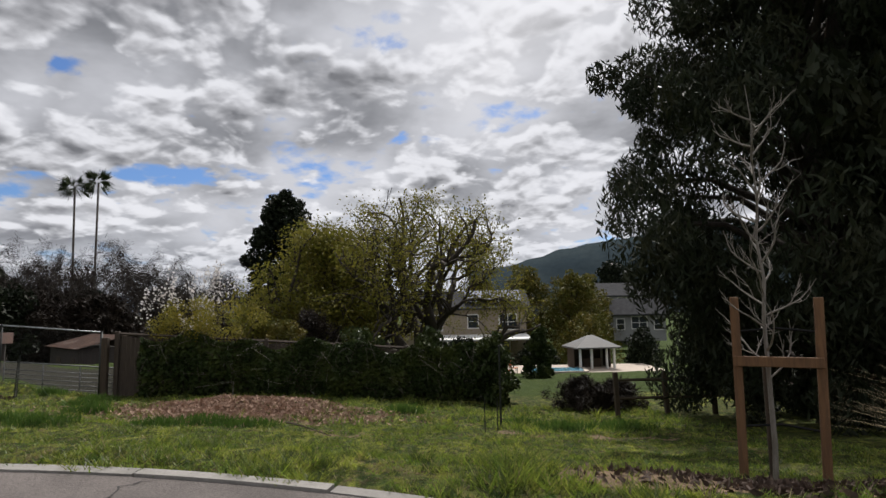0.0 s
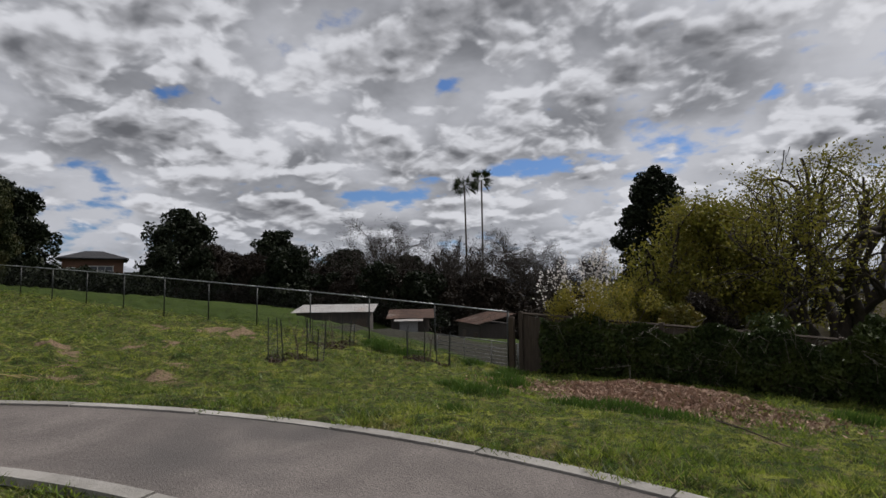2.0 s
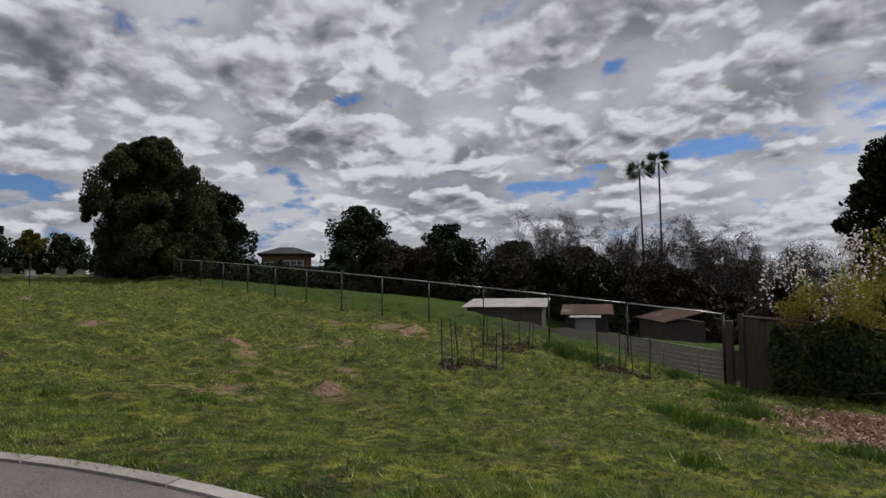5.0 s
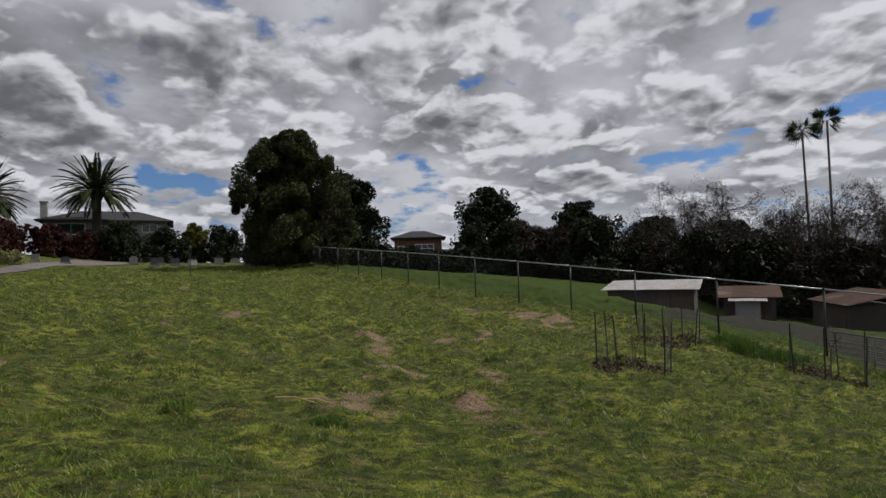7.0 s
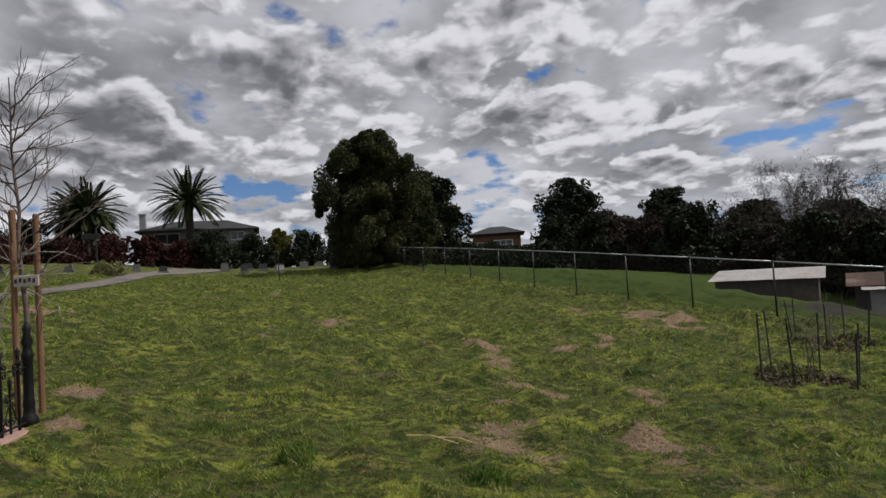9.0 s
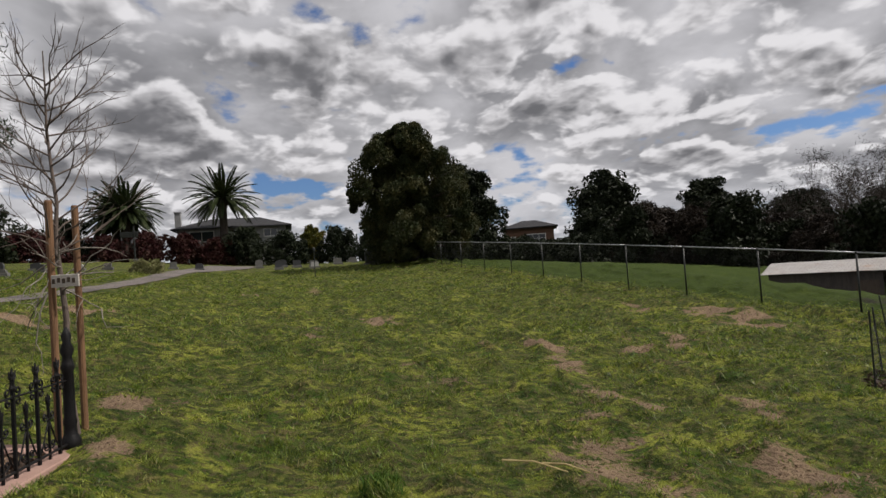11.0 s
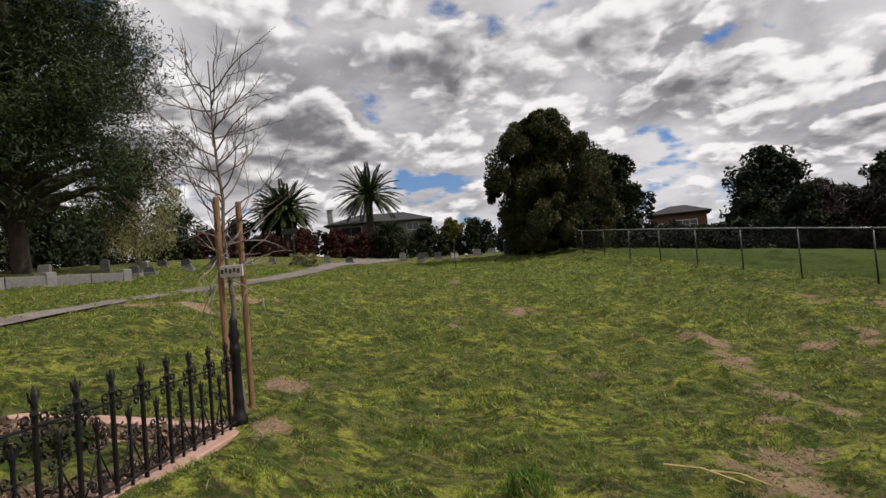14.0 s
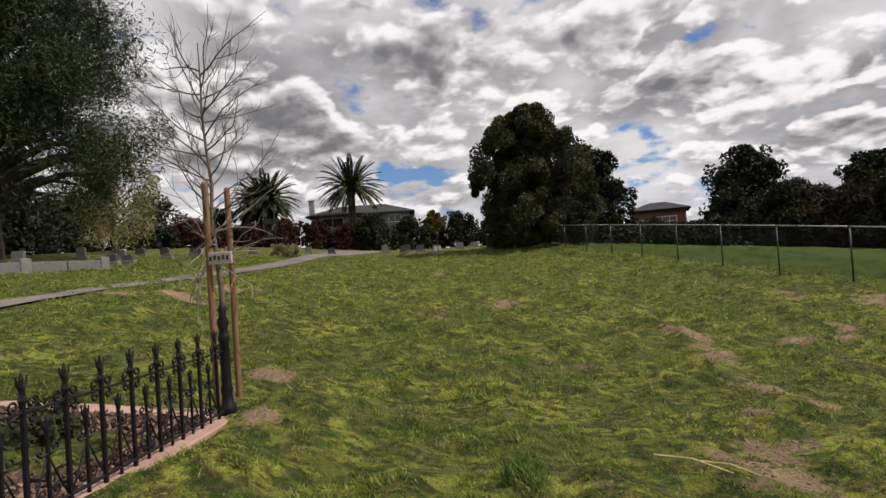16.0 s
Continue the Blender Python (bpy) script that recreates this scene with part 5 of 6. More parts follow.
# ---- caged saplings ----
def caged_sapling(x, y, seed, r, posts):
    rng = np.random.default_rng(seed)
    z = gz(x, y)
    cage = thing("sapling_cage", x, y, z, "thin black posts with wire netting round a sapling", "cage", "sapling cages")
    tops = []
    for k in range(posts):
        a = 2 * math.pi * k / posts + rng.uniform(-0.3, 0.3)
        px, py = r * math.cos(a), r * math.sin(a)
        b = gz(x + px, y + py) - z
        e = Vector((px * 1.08 + rng.normal(0, 0.05), py * 1.08 + rng.normal(0, 0.05), b + rng.uniform(1.05, 1.3)))
        Geo().tube([(px, py, b - 0.1), e], 0.016, 6).ob("post", M["black_post"], cage)
        tops.append((Vector((px, py, b)), e))
    g = Geo()
    for k in range(posts - 1):
        (a0, a1), (b0, b1) = tops[k], tops[k + 1]
        for j in range(9):
            g.tube([a0.lerp(a1, 0.05 + 0.085 * j), b0.lerp(b1, 0.05 + 0.085 * j)], 0.0016, 3, False)
        for j in range(8):
            s = (j + 0.5) / 8
            g.tube([a0.lerp(b0, s), a0.lerp(b0, s).lerp(a1.lerp(b1, s), 0.75)], 0.0016, 3, False)
    g.ob("wire_netting", M["gate_steel"], cage)
    n = 900
    a, d = rng.uniform(0, 6.3, n), r * 1.15 * rng.uniform(0, 1, n) ** 0.5
    X, Y = x + d * np.cos(a), y + d * np.sin(a)
    at = np.stack([X - x, Y - y, ground(X, Y) + lumps(X, Y) - z + rng.uniform(0.005, 0.06, n) * (1.2 - d / r)], 1)
    m = tagged(part("mulch", leaf_mesh("mulch", at, 0.11, 0.45, 0, rng), M["mulch_dark"]), "ring of dark wood chips round the sapling", "mulch", kind="stuff")
    m.matrix_world = pose(x, y, z)
    t = thing("sapling", x, y, z, "leafless sapling with a few crooked twigs", "sapling", "saplings")
    out = []
    for k in range(3):
        an = rng.uniform(0, 6.3)
        grow(rng, (0.05 * k, 0, -0.05), (0.25 * math.cos(an), 0.25 * math.sin(an), 1), 0.95, 0.014, 2, out, [], segs=5, wiggle=0.15, rise=0.05, kids=(2, 3), spread=0.7, shrink=0.5)
    part("trunk", limbs_mesh("trunk", out, (4, 4, 5)), M["bark_grey"], t)


caged_sapling(-15.35, 12.7, 15, 0.85, 6)
caged_sapling(-18.2, 16.9, 16, 0.9, 6)
caged_sapling(-13.7, 17.3, 17, 0.8, 6)
for px, py in ((0.85, 13.0), (1.15, 13.3)):
    pole("sapling_stake", px, py, gz(px, py) + 0.75, 0.012, M["black_post"], "thin dark stake beside a sapling", "sapling stakes")


# ---- iron plot fence ----
FX, FY, FD = -14.22, 0.16, (math.cos(radians(-7)), math.sin(radians(-7)))


def plot_z(x, y):
    u, v = (x - FX) * FD[0] + (y - FY) * FD[1], (x - FX) * FD[1] - (y - FY) * FD[0]
    return 0.66 + 0.02 * u + 0.1 * max(v, 0)


def spiral(c, r, turns, start, plane_u, n=12):
    """Points of a small scroll in the fence's plane."""
    pts = []
    for k in range(n + 1):
        s = k / n
        a = start + turns * 2 * math.pi * s
        q = r * (1 - 0.7 * s)
        pts.append(Vector(c) + plane_u * (q * math.cos(a)) + Vector((0, 0, q * math.sin(a))))
    return pts


def iron_fence():
    f = thing("iron_fence", FX, FY, plot_z(FX, FY) + 0.025, "ornate black wrought iron plot fence with scrolls", "fence", turn=-7)
    U = Vector((1, 0, 0))
    Z = lambda x: 0.02 * x
    L = 3.4
    tall = Geo()
    for s in (1, -1):
        tall.tube([(0, 0, 0.66), (s * 0.03, 0, 0.64)] + spiral((s * 0.065, 0, 0.685), 0.04, 1.15, math.pi * 1.5, U * s, 10), 0.0085, 4)
        tall.tube([(0, 0, 0.62), (s * 0.03, 0, 0.645)] + spiral((s * 0.065, 0, 0.6), 0.036, -1.15, math.pi * 0.5, U * s, 10), 0.0085, 4)
    scroll_me = tall.mesh("scroll", True)
    scroll_me.materials.append(M["iron"])
    g = Geo().box((0, 0, 0.36), (0.024, 0.024, 0.76)).lathe([(0.02, 0.69), (0.026, 0.71), (0.016, 0.74), (0.018, 0.78), (0.012, 0.81)], n=6)
    for s in (-1, 1):
        g.tube([(0, 0, 0.76), (s * 0.032, 0, 0.8), (s * 0.042, 0, 0.85)], [0.012, 0.012, 0.006], 4)
    g.tube([(0, 0, 0.78), (0, 0, 0.83), (0, 0, 0.875)], [0.012, 0.014, 0.004], 5)
    tall_me = g.mesh("picket")
    tall_me.materials.append(M["iron"])
    g = Geo().box((0, 0, 0.24), (0.018, 0.018, 0.5)).lathe([(0.014, 0.46), (0.018, 0.5), (0.012, 0.54), (0.004, 0.58)], n=6)
    for s in (-1, 1):
        g.tube([(0, 0, 0.48), (s * 0.028, 0, 0.52), (s * 0.036, 0, 0.56)], [0.01, 0.009, 0.004], 4)
        g.tube([(0, 0, 0.36), (s * 0.03, 0, 0.35)] + spiral((s * 0.055, 0, 0.385), 0.034, 1.15, math.pi * 1.5, U * s, 9), 0.0075, 4)
    short_me = g.mesh("short_picket")
    short_me.materials.append(M["iron"])
    g = Geo()
    for s in (-1, 1):
        g.tube([(s * 0.15, 0, 0.08), (s * 0.11, 0, 0.13), (s * 0.055, 0, 0.24), (s * 0.012, 0, 0.33)], 0.008, 4)
        g.tube([(s * 0.012, 0, 0.09)] + spiral((s * 0.055, 0, 0.13), 0.036, 1.15, math.pi * 1.5, U * s, 9), 0.0075, 4)
    panel_me = g.mesh("scroll_panel", True)
    panel_me.materials.append(M["iron"])
    n = 9
    for k in range(n):
        x = 0.2 + 0.335 * k
        p = part("picket", tall_me, None, f)
        p.matrix_local = pose(x, 0, Z(x))
        s = part("scroll", scroll_me, None, p)
        q = part("short_picket", short_me, None, f)
        q.matrix_local = pose(x + 0.1675, 0, Z(x + 0.1675))
        w = part("scroll_panel", panel_me, None, f)
        w.matrix_local = pose(x + 0.1675, 0, Z(x + 0.1675))
    for z_, r in ((0.64, 0.009), (0.05, 0.012)):
        Geo().tube([(0, 0, z_), (L, 0, z_ + Z(L))], r, 6).ob("rail", M["iron"], f)
    g = Geo().lathe([(0.085, -0.05), (0.085, 0.08), (0.06, 0.12), (0.052, 0.2), (0.06, 0.24), (0.05, 0.3), (0.048, 0.72), (0.062, 0.76), (0.05, 0.8), (0.04, 0.86), (0.06, 0.92), (0.035, 1.0), (0.045, 1.06), (0.01, 1.14)], n=12)
    post_me = g.mesh("corner_post", True)
    for px in (0, L):
        part("corner_post", post_me, M["iron"], f).matrix_local = pose(px, 0, Z(px))
    return f


iron_fence()
FU, FV = Vector((FD[0], FD[1], 0)), Vector((FD[1], -FD[0], 0))
plot = tagged(new("plot_kerb"), "pinkish concrete kerb round the fenced plot", "kerb", kind="structure")
for u0, v0, way, count, ln in ((-0.13, 0, FU, 2, 1.83), (0, 0.14, FV, 2, 1.62), (3.4, 0.14, FV, 2, 1.62), (-0.13, 3.5, FU, 2, 1.83)):
    for k in range(count):
        a = Vector((FX, FY, 0)) + FU * u0 + FV * v0 + way * ln * k
        b = a + way * (ln - 0.012)
        za, zb = plot_z(a.x, a.y), plot_z(b.x, b.y)
        c = (a + b) / 2
        ob = Geo().box((0, 0, 0), (ln - 0.012, 0.27, 0.2), 0, 0.012).ob("kerb_stone", M["pink"], plot)
        ob.matrix_world = pose(c.x, c.y, (za + zb) / 2 - 0.075, 0, -math.degrees(math.atan2(zb - za, ln)), math.degrees(math.atan2(way.y, way.x)))
rng = np.random.default_rng(19)
n = 5000
u, v = rng.uniform(0.1, 3.3, n), rng.uniform(0.12, 3.4, n)
P = np.array([FX, FY]) + u[:, None] * np.array(FU)[:2] + v[:, None] * np.array(FV)[:2]
zz = 0.655 + 0.02 * u + 0.1 * v
bed = Geo().poly([(FX + FU.x * a + FV.x * b, FY + FU.y * a + FV.y * b, 0.65 + 0.02 * a + 0.1 * b) for a, b in ((0.05, 0.05), (0.05, 3.5), (3.35, 3.5), (3.35, 0.05))])
tagged(bed.ob("plot_bed", M["soil"]), "bare soil bed inside the fenced plot", "bed", kind="structure")
chips = np.stack([P[:, 0], P[:, 1], zz + rng.uniform(0.0, 0.03, n)], 1)
tagged(part("plot_mulch", leaf_mesh("plot_mulch", chips, 0.1, 0.4, 0, rng), M["mulch_dark"]), "bark chips and litter inside the plot", "mulch", kind="stuff")
for k in range(14):
    i = rng.integers(n)
    px, py = P[i]
    t = thing("groundcover_plant", px, py, zz[i], "low grey-green groundcover plant in the plot", "plant", "plants of the plot")
    at = in_clump(rng, 240, (0, 0, 0.08), (0.3, 0.3, 0.12), 0.1)
    at[:, 2] = np.abs(at[:, 2])
    part("foliage", leaf_mesh("foliage", at, 0.07, 0.6, 0, rng), M["pepper_leaf"], t)


# ---- graves ----
def headstone(x, y, w, h, d, mat, round_top, label, turn=90):
    t = thing("headstone", x, y, gz(x, y), label, "headstone", "headstones", turn)
    Geo().box((0, 0, 0.05), (w + 0.25, d + 0.2, 0.24), 0, 0.02).ob("base", M["stone"], t)
    pts = [(-w / 2, 0.1), (w / 2, 0.1)]
    if round_top:
        pts += [(w / 2 * math.cos(a), h - w / 2 * 0.6 + w / 2 * 0.6 * math.sin(a)) for a in np.linspace(0, math.pi, 9)]
    else:
        pts += [(w / 2, h - 0.06), (w / 2 - 0.06, h), (-w / 2 + 0.06, h), (-w / 2, h - 0.06)]
    g = Geo().slab(pts, -d / 2, d / 2)
    g.v = [Vector((p.x, p.z, p.y)) for p in g.v]
    g.f = [tuple(reversed(q)) for q in g.f]
    g.ob("slab", M[mat], t)


for x, y, w, h, mat, rt in ((-37.6, -12.8, 0.7, 0.8, "stone_dark", 0), (-39.6, -13.0, 0.8, 0.65, "stone_dark", 0), (-48.5, -14.8, 0.9, 1.0, "stone_dark", 1), (-48.0, -16.2, 0.9, 0.9, "stone_dark", 1),
                            (-50.8, -13.4, 0.7, 0.8, "stone_dark", 0), (-44, -15.5, 0.8, 0.8, "stone", 0), (-46, -13.6, 0.7, 0.6, "stone", 1), (-53, -14.5, 0.9, 0.8, "stone_dark", 0), (-55, -12.5, 0.8, 0.7, "stone_white", 0),
                            (-42.5, -17, 0.7, 1.1, "stone", 1), (-36, -16.2, 0.8, 0.9, "stone", 0), (-63.5, -5.6, 0.8, 0.8, "stone_dark", 1), (-66, -8.2, 0.7, 0.8, "stone", 0), (-68, 4.6, 0.9, 0.8, "stone", 0),
                            (-66, 1.2, 0.8, 1.0, "stone_dark", 1), (-70, 7.2, 1.0, 0.8, "stone", 0), (-72, 9.0, 1.1, 0.7, "stone", 1), (-55.4, 9.2, 2.2, 1.3, "stone_dark", 0), (-62.5, 4.5, 0.8, 0.7, "stone_white", 0), (-74, -1, 0.9, 1.1, "stone", 1),
                            (-78, 1.5, 0.9, 1.0, "stone_dark", 1), (-72, 3, 1.0, 0.9, "stone_dark", 0), (-60, -12, 0.8, 0.8, "stone", 0)):
    k = 0.68 if y < -11 else 0.85
    headstone(x, y, w * k, h * k, 0.2, mat, rt, {"stone_dark": "dark polished granite headstone on a base", "stone_white": "pale white marble headstone on a base", "stone": "weathered grey headstone on a base"}[mat])
wall = thing("grave_wall", -29.5, -13.2, gz(-29.5, -13.2), "low pale concrete retaining wall of family graves", "wall", turn=154)
for k in range(5):
    Geo().box((-2.6 + 1.6 * k, 0, 0.16), (1.57, 0.3, 0.5), 0, 0.02).ob("block", M["stone"], wall)
for k in range(3):
    Geo().box((-1.8 + 3.2 * k, 0, 0.2), (0.4, 0.4, 0.7), 0, 0.03).ob("pier", M["stone"], wall)
lp = thing("lamp_post", -48.2, 3.9, gz(-48.2, 3.9), "short slim dark memorial post on the lawn", "post")
Geo().tube([(0, 0, -0.1), (0, 0, 1.7)], 0.035, 8).ob("pole", M["black_post"], lp)
Geo().lathe([(0.07, 1.7), (0.1, 1.78), (0.1, 1.95), (0.03, 2.02)], n=8).ob("head", M["black_post"], lp)
bird = thing("signpost", -58, -9.5, gz(-58, -9.5), "dark signpost with hanging bracket by the road", "signpost")
Geo().tube([(0, 0, -0.1), (0, 0, 3.6)], 0.06, 8).ob("pole", M["black_post"], bird)
Geo().box((0, -0.35, 2.9), (0.08, 1.3, 0.45), 0, 0.02).ob("board", M["black_post"], bird)


# far road between the graves
def strip(pts, widths, name, mat, label):
    g = Geo()
    fine = []
    for (a, wa), (b, wb) in zip(zip(pts, widths), zip(pts[1:], widths[1:])):
        m = max(2, int(math.dist(a, b) / 0.8))
        fine += [((a[0] + (b[0] - a[0]) * k / m, a[1] + (b[1] - a[1]) * k / m), wa + (wb - wa) * k / m) for k in range(m)]
    for i, (p, w) in enumerate(fine):
        q = fine[min(i + 1, len(fine) - 1)][0] if i + 1 < len(fine) else p
        o = fine[max(i - 1, 0)][0]
        d = Vector((q[0] - o[0], q[1] - o[1])).normalized()
        for j in range(5):
            s = (j - 2) / 2 * w / 2
            x, y = p[0] - d.y * s, p[1] + d.x * s
            g.v.append(Vector((x, y, float(ground(x, y)) + float(lumps(x, y)) * 0.3 + (0.06 if 0 < j < 4 else 0.045))))
    for i in range(len(fine) - 1):
        for j in range(4):
            n = i * 5 + j
            g.f.append((n, n + 5, n + 6, n + 1))
    tagged(g.ob(name, mat), label, "road", kind="structure")


strip([(-10.5, -8.6), (-15.5, -7.5), (-19.8, -6.85), (-23, -6.4), (-29.5, -5.95), (-44.7, -5.9), (-58, -6.2), (-70, -4.6), (-84, -4.4)], [0.9, 0.9, 0.9, 0.95, 1.1, 1.5, 2.0, 5.0, 6.0], "far_road", M["asphalt"], "narrow grey cemetery road across the lawn")


# ---- blossoming shrubs, brush and fence by the hedge ----
rng = np.random.default_rng(25)
out, tips = [], []
for k in range(4):
    grow(rng, (0.15 * k, 0, 0), (rng.normal(0, 0.25), rng.normal(0, 0.2), 1), 2.2, 0.022, 3, out, tips, segs=4, wiggle=0.12, rise=0.08, kids=(3, 4), spread=0.36, shrink=0.6)
k = 5.2 / max(p.z for p in tips)
t = thing("plum_tree", -10.4, 21.9, gz(-10.4, 21.9), "slender plum tree with scattered white blossom", "tree")
part("trunk", limbs_mesh("trunk", scaled(out, k)), M["bark"], t)
part("blossom", tip_leaves(rng, [p * k for p in tips if rng.uniform() < 0.4 and p.z * k > 1.6], 3, 0.08, 0.085, 0.9, name="blossom"), M["blossom"], t)
gold = thing("golden_shrub", -8.9, 20.9, gz(-8.9, 20.9), "golden-leaved shrub leaning over the board fence", "shrub")
at = np.concatenate([in_clump(rng, 300, (rng.normal(0, 0.95), rng.normal(-0.1, 0.25), rng.uniform(1.6, 3.2)), (0.42, 0.36, 0.4), 0.05) for k in range(20)])
part("foliage", leaf_mesh("foliage", at, 0.075, 0.6, 0.1, rng), M["gold_leaf"], gold)
g = Geo()
for k in range(26):
    e = at[rng.integers(len(at))]
    g.tube([(e[0] * 0.3, e[1] * 0.3, 0), (e[0] * 0.7, e[1] * 0.7, e[2] * 0.6), tuple(e)], [0.02, 0.014, 0.005], 4, False)
g.ob("stems", M["bark_grey"], gold)
for k, (x, y, w, h, m) in enumerate([(-3.4, 22.6, 3.0, 2.4, "ivy_leaf"), (-0.6, 22.4, 2.4, 2.6, "ivy_leaf"), (1.6, 21.6, 2.2, 2.5, "ivy_leaf"), (-6.4, 22.8, 3.0, 2.6, "oak_leaf2"), (4.6, 20.5, 2.2, 1.1, "twig_haze"), (5.8, 20.6, 2.2, 0.9, "twig_haze"),
                                     (13.0, 27, 3.0, 3.0, "dark_leaf"), (12.5, 24, 4.0, 3.4, "euc_leaf"), (10.8, 18.5, 3, 2.6, "euc_leaf"), (12, 18, 4, 4, "euc_leaf"), (5.6, 36, 2.2, 3.2, "ivy_leaf"), (16, 34, 5, 5, "dark_leaf"), (1.5, 54, 5, 2.6, "dark_leaf"), (8.3, 56, 4, 2.4, "dark_leaf"), (17.5, 53, 4, 3.5, "dark_leaf"), (-8, 52, 5, 3.5, "twig_haze"), (-14, 46, 6, 5, "twig_haze"), (-20, 44, 6, 5, "twig_haze"), (-16, 34, 4, 3.2, "twig_haze"), (-7, 30, 4, 3.0, "twig_haze"), (-13, 28, 4, 3.4, "twig_haze")]):
    clump_tree("brush", x, y, 130 + k, {"twig_haze": "tangled brown leafless brush", "oak_leaf2": "yellow-green bush behind the fence"}.get(m, "dark leafy bush on the slope"), h, w, M[m], 2600, (0.16 if y < 24 else 0.26) * (2.2 if m == "twig_haze" else 1), 0.05, 0.02, 14, wide=0.07 if m == "twig_haze" else 0.5, group="bushes on the slope")
rf = thing("rail_fence", 5.2, 18.2, gz(5.2, 18.2), "old dark timber post and rail fence", "fence")
last = None
for k in range(5):
    x, y = 1.6 * k, 0.25 * k
    b = gz(5.2 + x, 18.2 + y) - gz(5.2, 18.2)
    Geo().box((x, y, b + 0.6), (0.13, 0.13, 1.5), 9, 0.012, (rng.uniform(-3, 3), rng.uniform(-3, 3))).ob("post", M["stake_dark"], rf)
    if last:
        for z_ in (0.55, 1.1):
            Geo().tube([(last[0], last[1], last[2] + z_), (x, y, b + z_)], 0.045, 5).ob("rail", M["stake_dark"], rf)
    last = (x, y, b)
pole("fence_pole", 1.3, 14.2, 0.5, 0.025, M["black_post"], "thin dark metal pole on the slope", "")

def weed(x, y, seed, size, tall):
    """A clump of long blades and broad leaves in the turf."""
    rng = np.random.default_rng(seed)
    t = thing("weed_clump", x, y, gz(x, y) + float(lumps(x, y)), "lush dark green clump of tall grass and weeds", "weeds", "weed clumps on the slope")
    co = []
    for k in range(int(420 * size)):
        a, r = rng.uniform(0, 6.3), size * 0.5 * rng.uniform(0, 1) ** 0.6
        b = np.array([r * math.cos(a) * 1.5, r * math.sin(a), -0.02])
        h = tall * rng.uniform(0.5, 0.9) * (1.15 - r / size)
        d = rng.normal(0, 0.35, 3) * h
        d[2] = h
        w = np.array([rng.normal(), rng.normal(), 0]) * 0.006
        m = b + d * 0.55 + np.array([0, 0, h * 0.12])
        co += [b - w, b + w, m + w, m - w, m - w, m + w, b + d + w * 0.1, b + d - w * 0.1]
    part("foliage", raw_mesh("foliage", np.array(co), np.arange(len(co)), 4), M["weed"], t)


for k, (x, y, s, h) in enumerate([(-8.6, 12.5, 1.1, 0.3), (-9.6, 12.9, 0.8, 0.28), (-5.6, 13.4, 1.3, 0.32), (-6.5, 13.1, 0.9, 0.3), (-4.4, 13.1, 1.0, 0.28), (-1.3, 17.0, 0.9, 0.42), (-8.9, 14.6, 0.8, 0.35), (-10.2, 16.5, 1.0, 0.35),
                                  (2.7, 13.9, 1.0, 0.3), (4.3, 14.6, 1.2, 0.35), (1.9, 15.4, 0.8, 0.3), (-11.0, 18.4, 0.9, 0.4), (-13.1, 19.2, 0.8, 0.4), (-15.6, 18.2, 1.3, 0.4), (-16.6, 18.0, 1.2, 0.42), (-17.3, 18.4, 0.9, 0.4),
                                  (0.6, 6.2, 0.5, 0.2), (-3.0, 8.2, 0.6, 0.2), (-7.2, 9.4, 0.6, 0.22), (-12.0, 4.6, 0.45, 0.16), (-12.9, 2.9, 0.4, 0.15)]):
    weed(x, y, 300 + k, s, h)
for k, (r0, a0, r1, a1) in enumerate(((9.36, 84, 8.6, 86),)):
    g = Geo()
    rng = np.random.default_rng(60 + k)
    last = None
    for j in range(15):
        s = j / 14
        x, y = ring(r0 + (r1 - r0) * s, a0 + (a1 - a0) * s + 0.5 * math.sin(9 * s + k) + rng.normal(0, 0.12))
        w = 0.007 * rng.uniform(0.5, 1.4)
        now = (Vector((x - w, y, road_z(x, y) + 0.009)), Vector((x + w, y, road_z(x, y) + 0.009)))
        if last:
            g.poly([last[0], last[1], now[1], now[0]])
        last = now
    tagged(g.ob("road_crack", M["crack"]), "dark crack across the asphalt lane", "crack", kind="structure")

# wood chip heap
n = 9000
x, y = rng.normal(-5.6, 1.7, n), 15.9 + rng.normal(0, 0.85, n) + 0.05 * rng.normal(size=n)
at = np.stack([x, y, ground(x, y) + lumps(x, y) + rng.uniform(0.0, 0.05, n)], 1)
tagged(part("wood_chips", leaf_mesh("wood_chips", at, 0.13, 0.35, 0, rng), M["mulch"]), "spread heap of tan wood chips and bark", "wood chips", kind="stuff")
n = 1500
x, y = rng.normal(2.8, 0.75, n), 4.65 + rng.normal(0, 0.25, n) - 0.25 * rng.normal(0, 0.75, n)
at = np.stack([x, y, ground(x, y) + lumps(x, y) + rng.uniform(0.0, 0.03, n)], 1)
tagged(part("bark_mulch", leaf_mesh("bark_mulch", at, 0.09, 0.4, 0, rng), M["mulch_dark"]), "bark mulch round the staked tree", "mulch", kind="stuff")
for k, (x0, y0, x1, y1) in enumerate(((-13.35, 4.15, -12.95, 4.65), (-13.2, 4.5, -12.9, 4.85))):
    s = Geo().tube([(x0, y0, gz(x0, y0) + 0.06), ((x0 + x1) / 2, (y0 + y1) / 2, gz(x0, y0) + 0.07), (x1, y1, gz(x1, y1) + 0.05)], [0.012, 0.01, 0.006], 5).ob("dry_stick", M["straw"])
    tagged(s, "pale dry stick lying on the lawn", "stick", "sticks on the lawn")
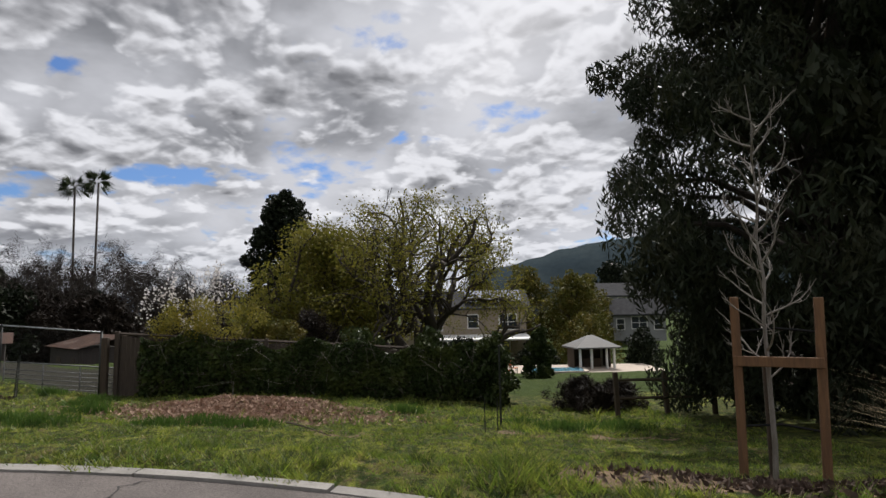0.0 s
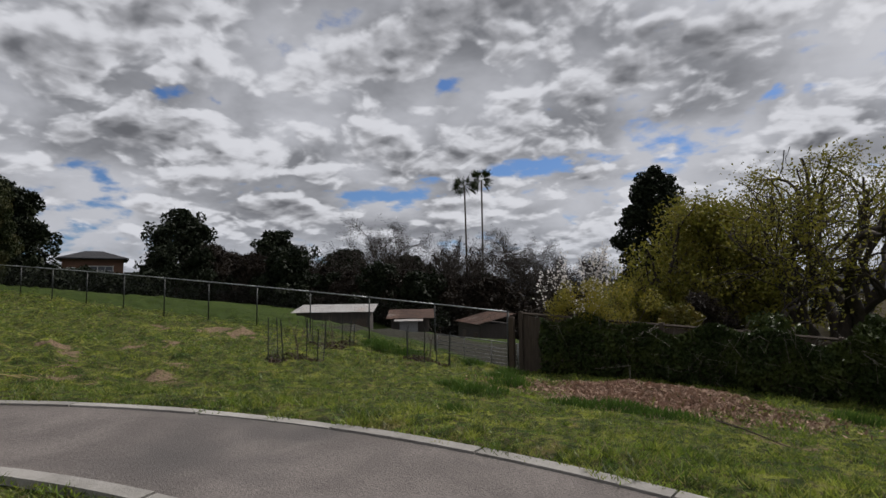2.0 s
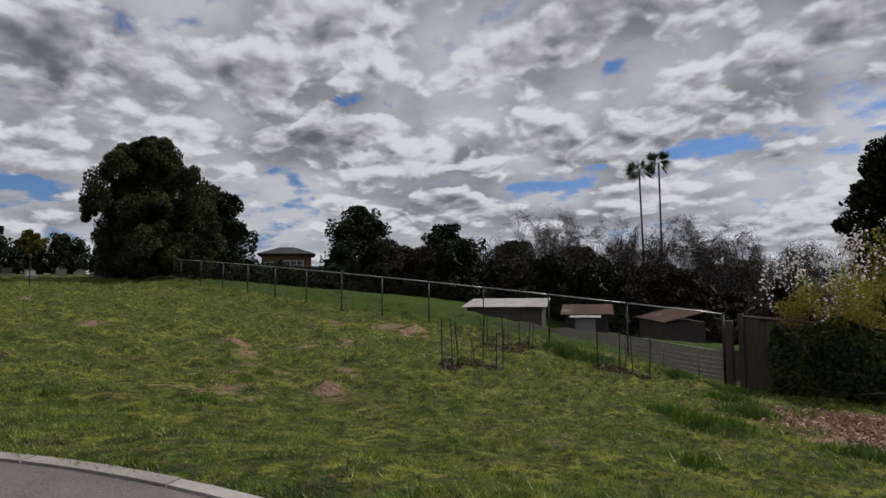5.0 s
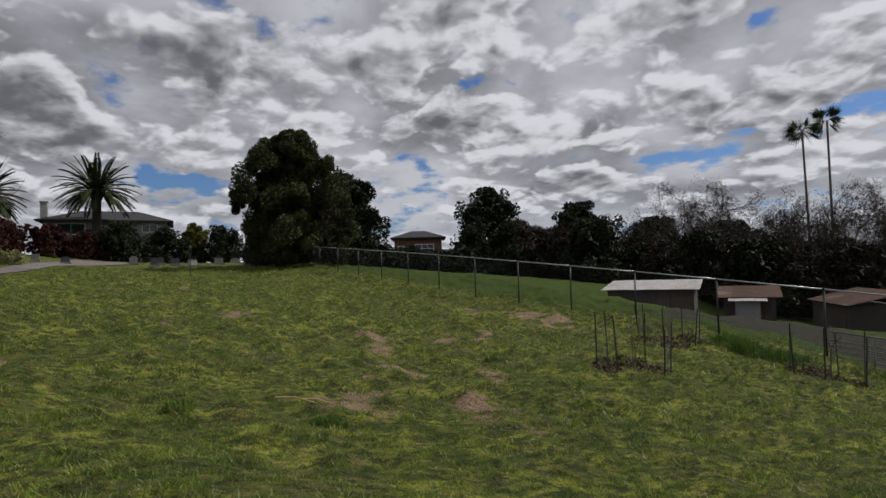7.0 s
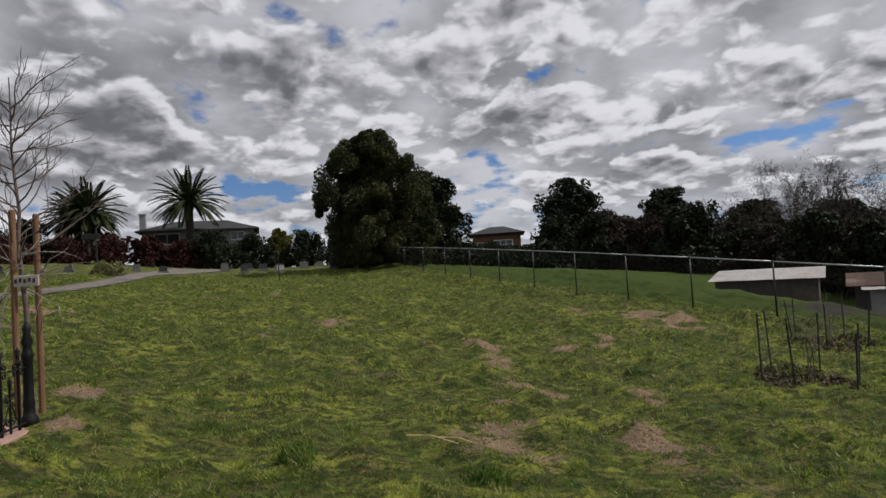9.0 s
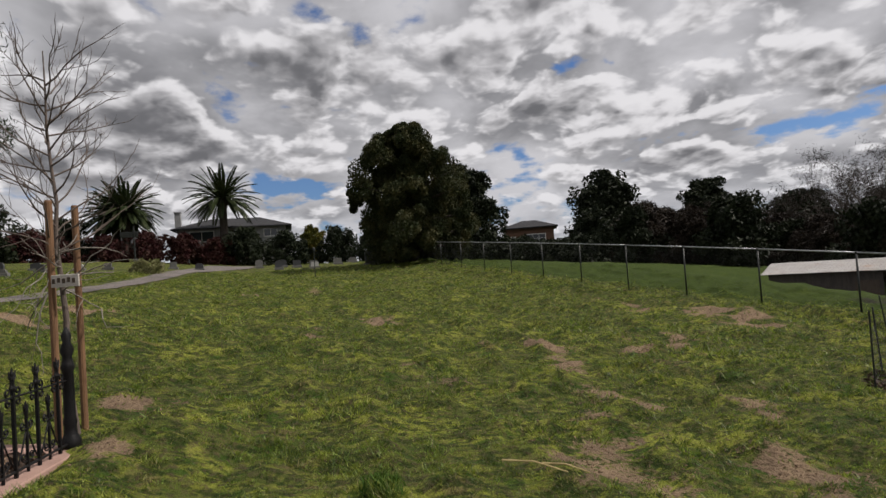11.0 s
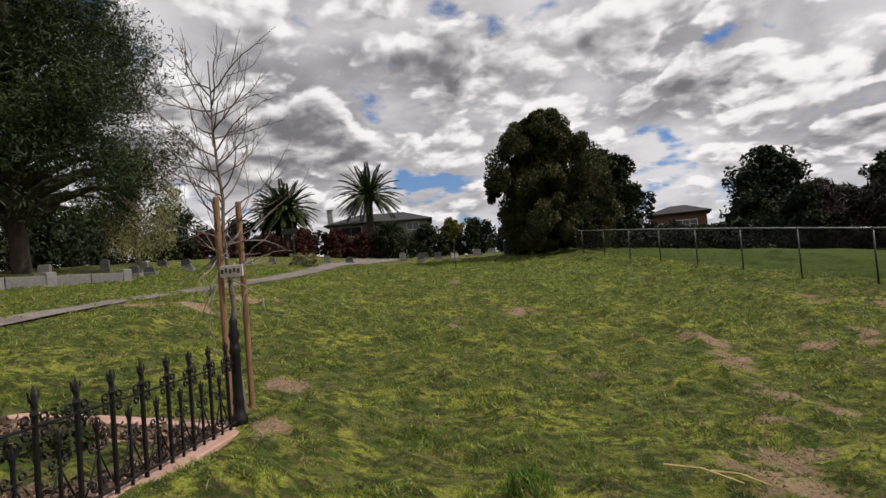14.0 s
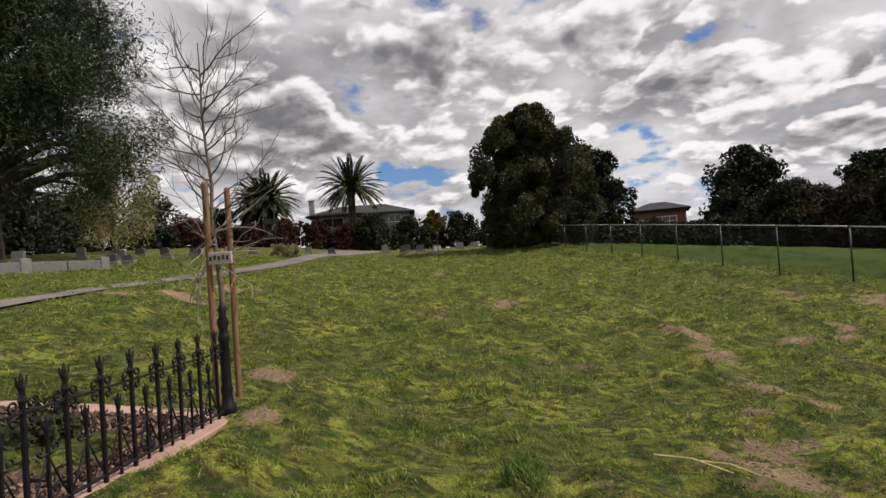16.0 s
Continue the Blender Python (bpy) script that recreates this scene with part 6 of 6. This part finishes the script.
s = Geo().tube([(-3.3, 12.3, gz(-3.3, 12.3) + 0.2), (-2.7, 11.3, gz(-2.7, 11.3) + 0.22), (-2.0, 10.5, gz(-2, 10.5) + 0.12)], [0.02, 0.015, 0.006], 5).ob("fallen_branch", M["stake_dark"])
tagged(s, "thin dark fallen branch in the grass", "branch")


n = 60000
x, y = rng.uniform(-31, 5, n), rng.uniform(-6, 18, n)
ok = (bareness(x, y) + 0.25 * (vnoise(x, y, 0.5) - 0.5) > 0.3) & (np.hypot(x + 2.76, y + 5.3) > 9.6)
x, y = x[ok], y[ok]
at = np.stack([x, y, ground(x, y) + lumps(x, y) + rng.uniform(0.0, 0.02, len(x))], 1)
tagged(part("soil_litter", leaf_mesh("soil_litter", at, 0.035, 0.5, 0, rng), M["soil"]), "dry litter and clods on bare soil", "litter", kind="stuff")


# ---- distance ----
def ridge(name, az0, az1, d, z0, peaks, mat, label):
    n = 80
    v = []
    for k in range(n + 1):
        a = radians(az0 + (az1 - az0) * k / n)
        h = z0 + sum(p * math.exp(-((math.degrees(a) - c) / w) ** 2) for c, w, p in peaks) + 0.02 * z0 * math.sin(k * 1.7) + 0.006 * d * 0.3 * math.sin(k * 0.9) * math.sin(k * 0.37)
        for dd, hh in ((0.8, -12), (0.93, h * 0.6), (1.0, h), (1.3, -12)):
            v.append((d * dd * math.sin(a), d * dd * math.cos(a), hh))
    q = []
    for k in range(n):
        for j in range(3):
            m = k * 4 + j
            q.append((m, m + 4, m + 5, m + 1))
    tagged(part(name, raw_mesh(name, v, np.array(q), 4, True), mat), label, "hill", kind="structure")


ridge("backdrop_hill", 2, 60, 620, 36, [(15, 9, 28), (30, 10, 40)], M["hill"], "wooded dark hill behind the houses, tinted with painted haze")
# no air haze in the scene; these ridges carry it in their colour
ridge("backdrop_far_hills", -100, 20, 2300, 40, [(-45, 12, 45), (-20, 15, 20), (-62, 6, 25)], M["far_hill"], "low distant hills with blue haze painted into their colour")


# ---- grass ----
def grass(seed, count, box, height, width, keep):
    rng = np.random.default_rng(seed)
    x, y = rng.uniform(box[0], box[1], count), rng.uniform(box[2], box[3], count)
    ok = keep(x, y, rng.uniform(size=count))
    x, y = x[ok], y[ok]
    n = len(x)
    tuft = np.clip((vnoise(x + 80, y + 30, 0.7, 3) - 0.36) * 2.6, 0, 1.2)
    r = np.hypot(x + 2.76, y + 5.3)
    verge = ss(13.5, 10.5, r) * (r > 9.4) * ss(-9, -4, x) + 0.8 * ss(10, 15, y) * ss(-12, -6, x)
    knot = np.clip((vnoise(x, y + 90, 0.2, 2) - 0.36) * 2.6, 0, 1.3)
    h = height * (0.3 + 0.55 * tuft ** 2 + 0.75 * knot ** 2) * rng.uniform(0.6, 1.4, n) * (1 + 1.0 * np.clip(verge, 0, 1.2) * tuft)
    a = rng.uniform(0, 2 * math.pi, n)
    lean = rng.uniform(0.4, 1.5, n) * h
    b = rng.uniform(0, 2 * math.pi, n)
    z = ground(x, y) + lumps(x, y) - 0.005
    w = width * rng.uniform(0.7, 1.3, n)
    p0 = np.stack([x - w * np.cos(a), y - w * np.sin(a), z], 1)
    p1 = np.stack([x + w * np.cos(a), y + w * np.sin(a), z], 1)
    p2 = np.stack([x + lean * np.cos(b), y + lean * np.sin(b), z + h], 1)
    me = raw_mesh("grass", np.stack([p0, p1, p2], 1).reshape(-1, 3), np.arange(3 * n), 3)
    tagged(part("grass", me, M["grass"]), "short uneven spring lawn grass with taller tufts", "grass", kind="stuff")


def lane(x, y):
    """Distance from the stretch between the lane and the plot."""
    t = np.clip((x * -8 + y * 2.2) / 68.84, 0, 1)
    return np.hypot(x + 8 * t, y - 2.2 * t)


def lawn(x, y, u, lo, hi):
    d = lane(x, y)
    r = np.hypot(x + 2.76, y + 5.3)
    r = np.where((x < -8.35) & (y < 1.36 + (x + 8.35) * -1.19), np.hypot(x + 5.14, y + 2.47) + 3.7, r)
    off_road = (r > R_OUT - 0.03 - 0.07 * (vnoise(x, y, 0.3) > 0.58)) | (r < R_IN + 0.03)
    du = (x - FX) * FD[0] + (y - FY) * FD[1]
    dv = -((x - FX) * -FD[1] + (y - FY) * FD[0])
    off_plot = ~((du > -0.14) & (dv > -0.14) & (dv < 3.65) & (du < 3.55))
    patchy = vnoise(x + 20, y + 60, 0.6, 3)
    soil = bareness(x, y) + 0.9 * (patchy - 0.5)
    return (d > lo) & (d <= hi) & off_road & off_plot & (u > np.clip((soil - 0.2) * 1.7, 0, 0.88)) & (vnoise(x + 7, y + 3, 0.22, 2) > 0.33 + 0.3 * (u - 0.5))


grass(201, 900000, (-17, 5.5, -7, 12), 0.046, 0.0062, lambda x, y, u: lawn(x, y, u, 0, 6.5))
grass(202, 520000, (-23, 7, -8, 20), 0.058, 0.0105, lambda x, y, u: lawn(x, y, u, 6.5, 13))
grass(203, 380000, (-36, 7, -12, 21), 0.07, 0.018, lambda x, y, u: lawn(x, y, u, 13, 26) & (y < fence_y(x) + 1.5))
grass(204, 300000, (-60, 2, -16, 18), 0.09, 0.03, lambda x, y, u: lawn(x, y, u, 26, 48) & (y < fence_y(x) + 1.0) & (np.abs(y + 5.9) > 1.3))
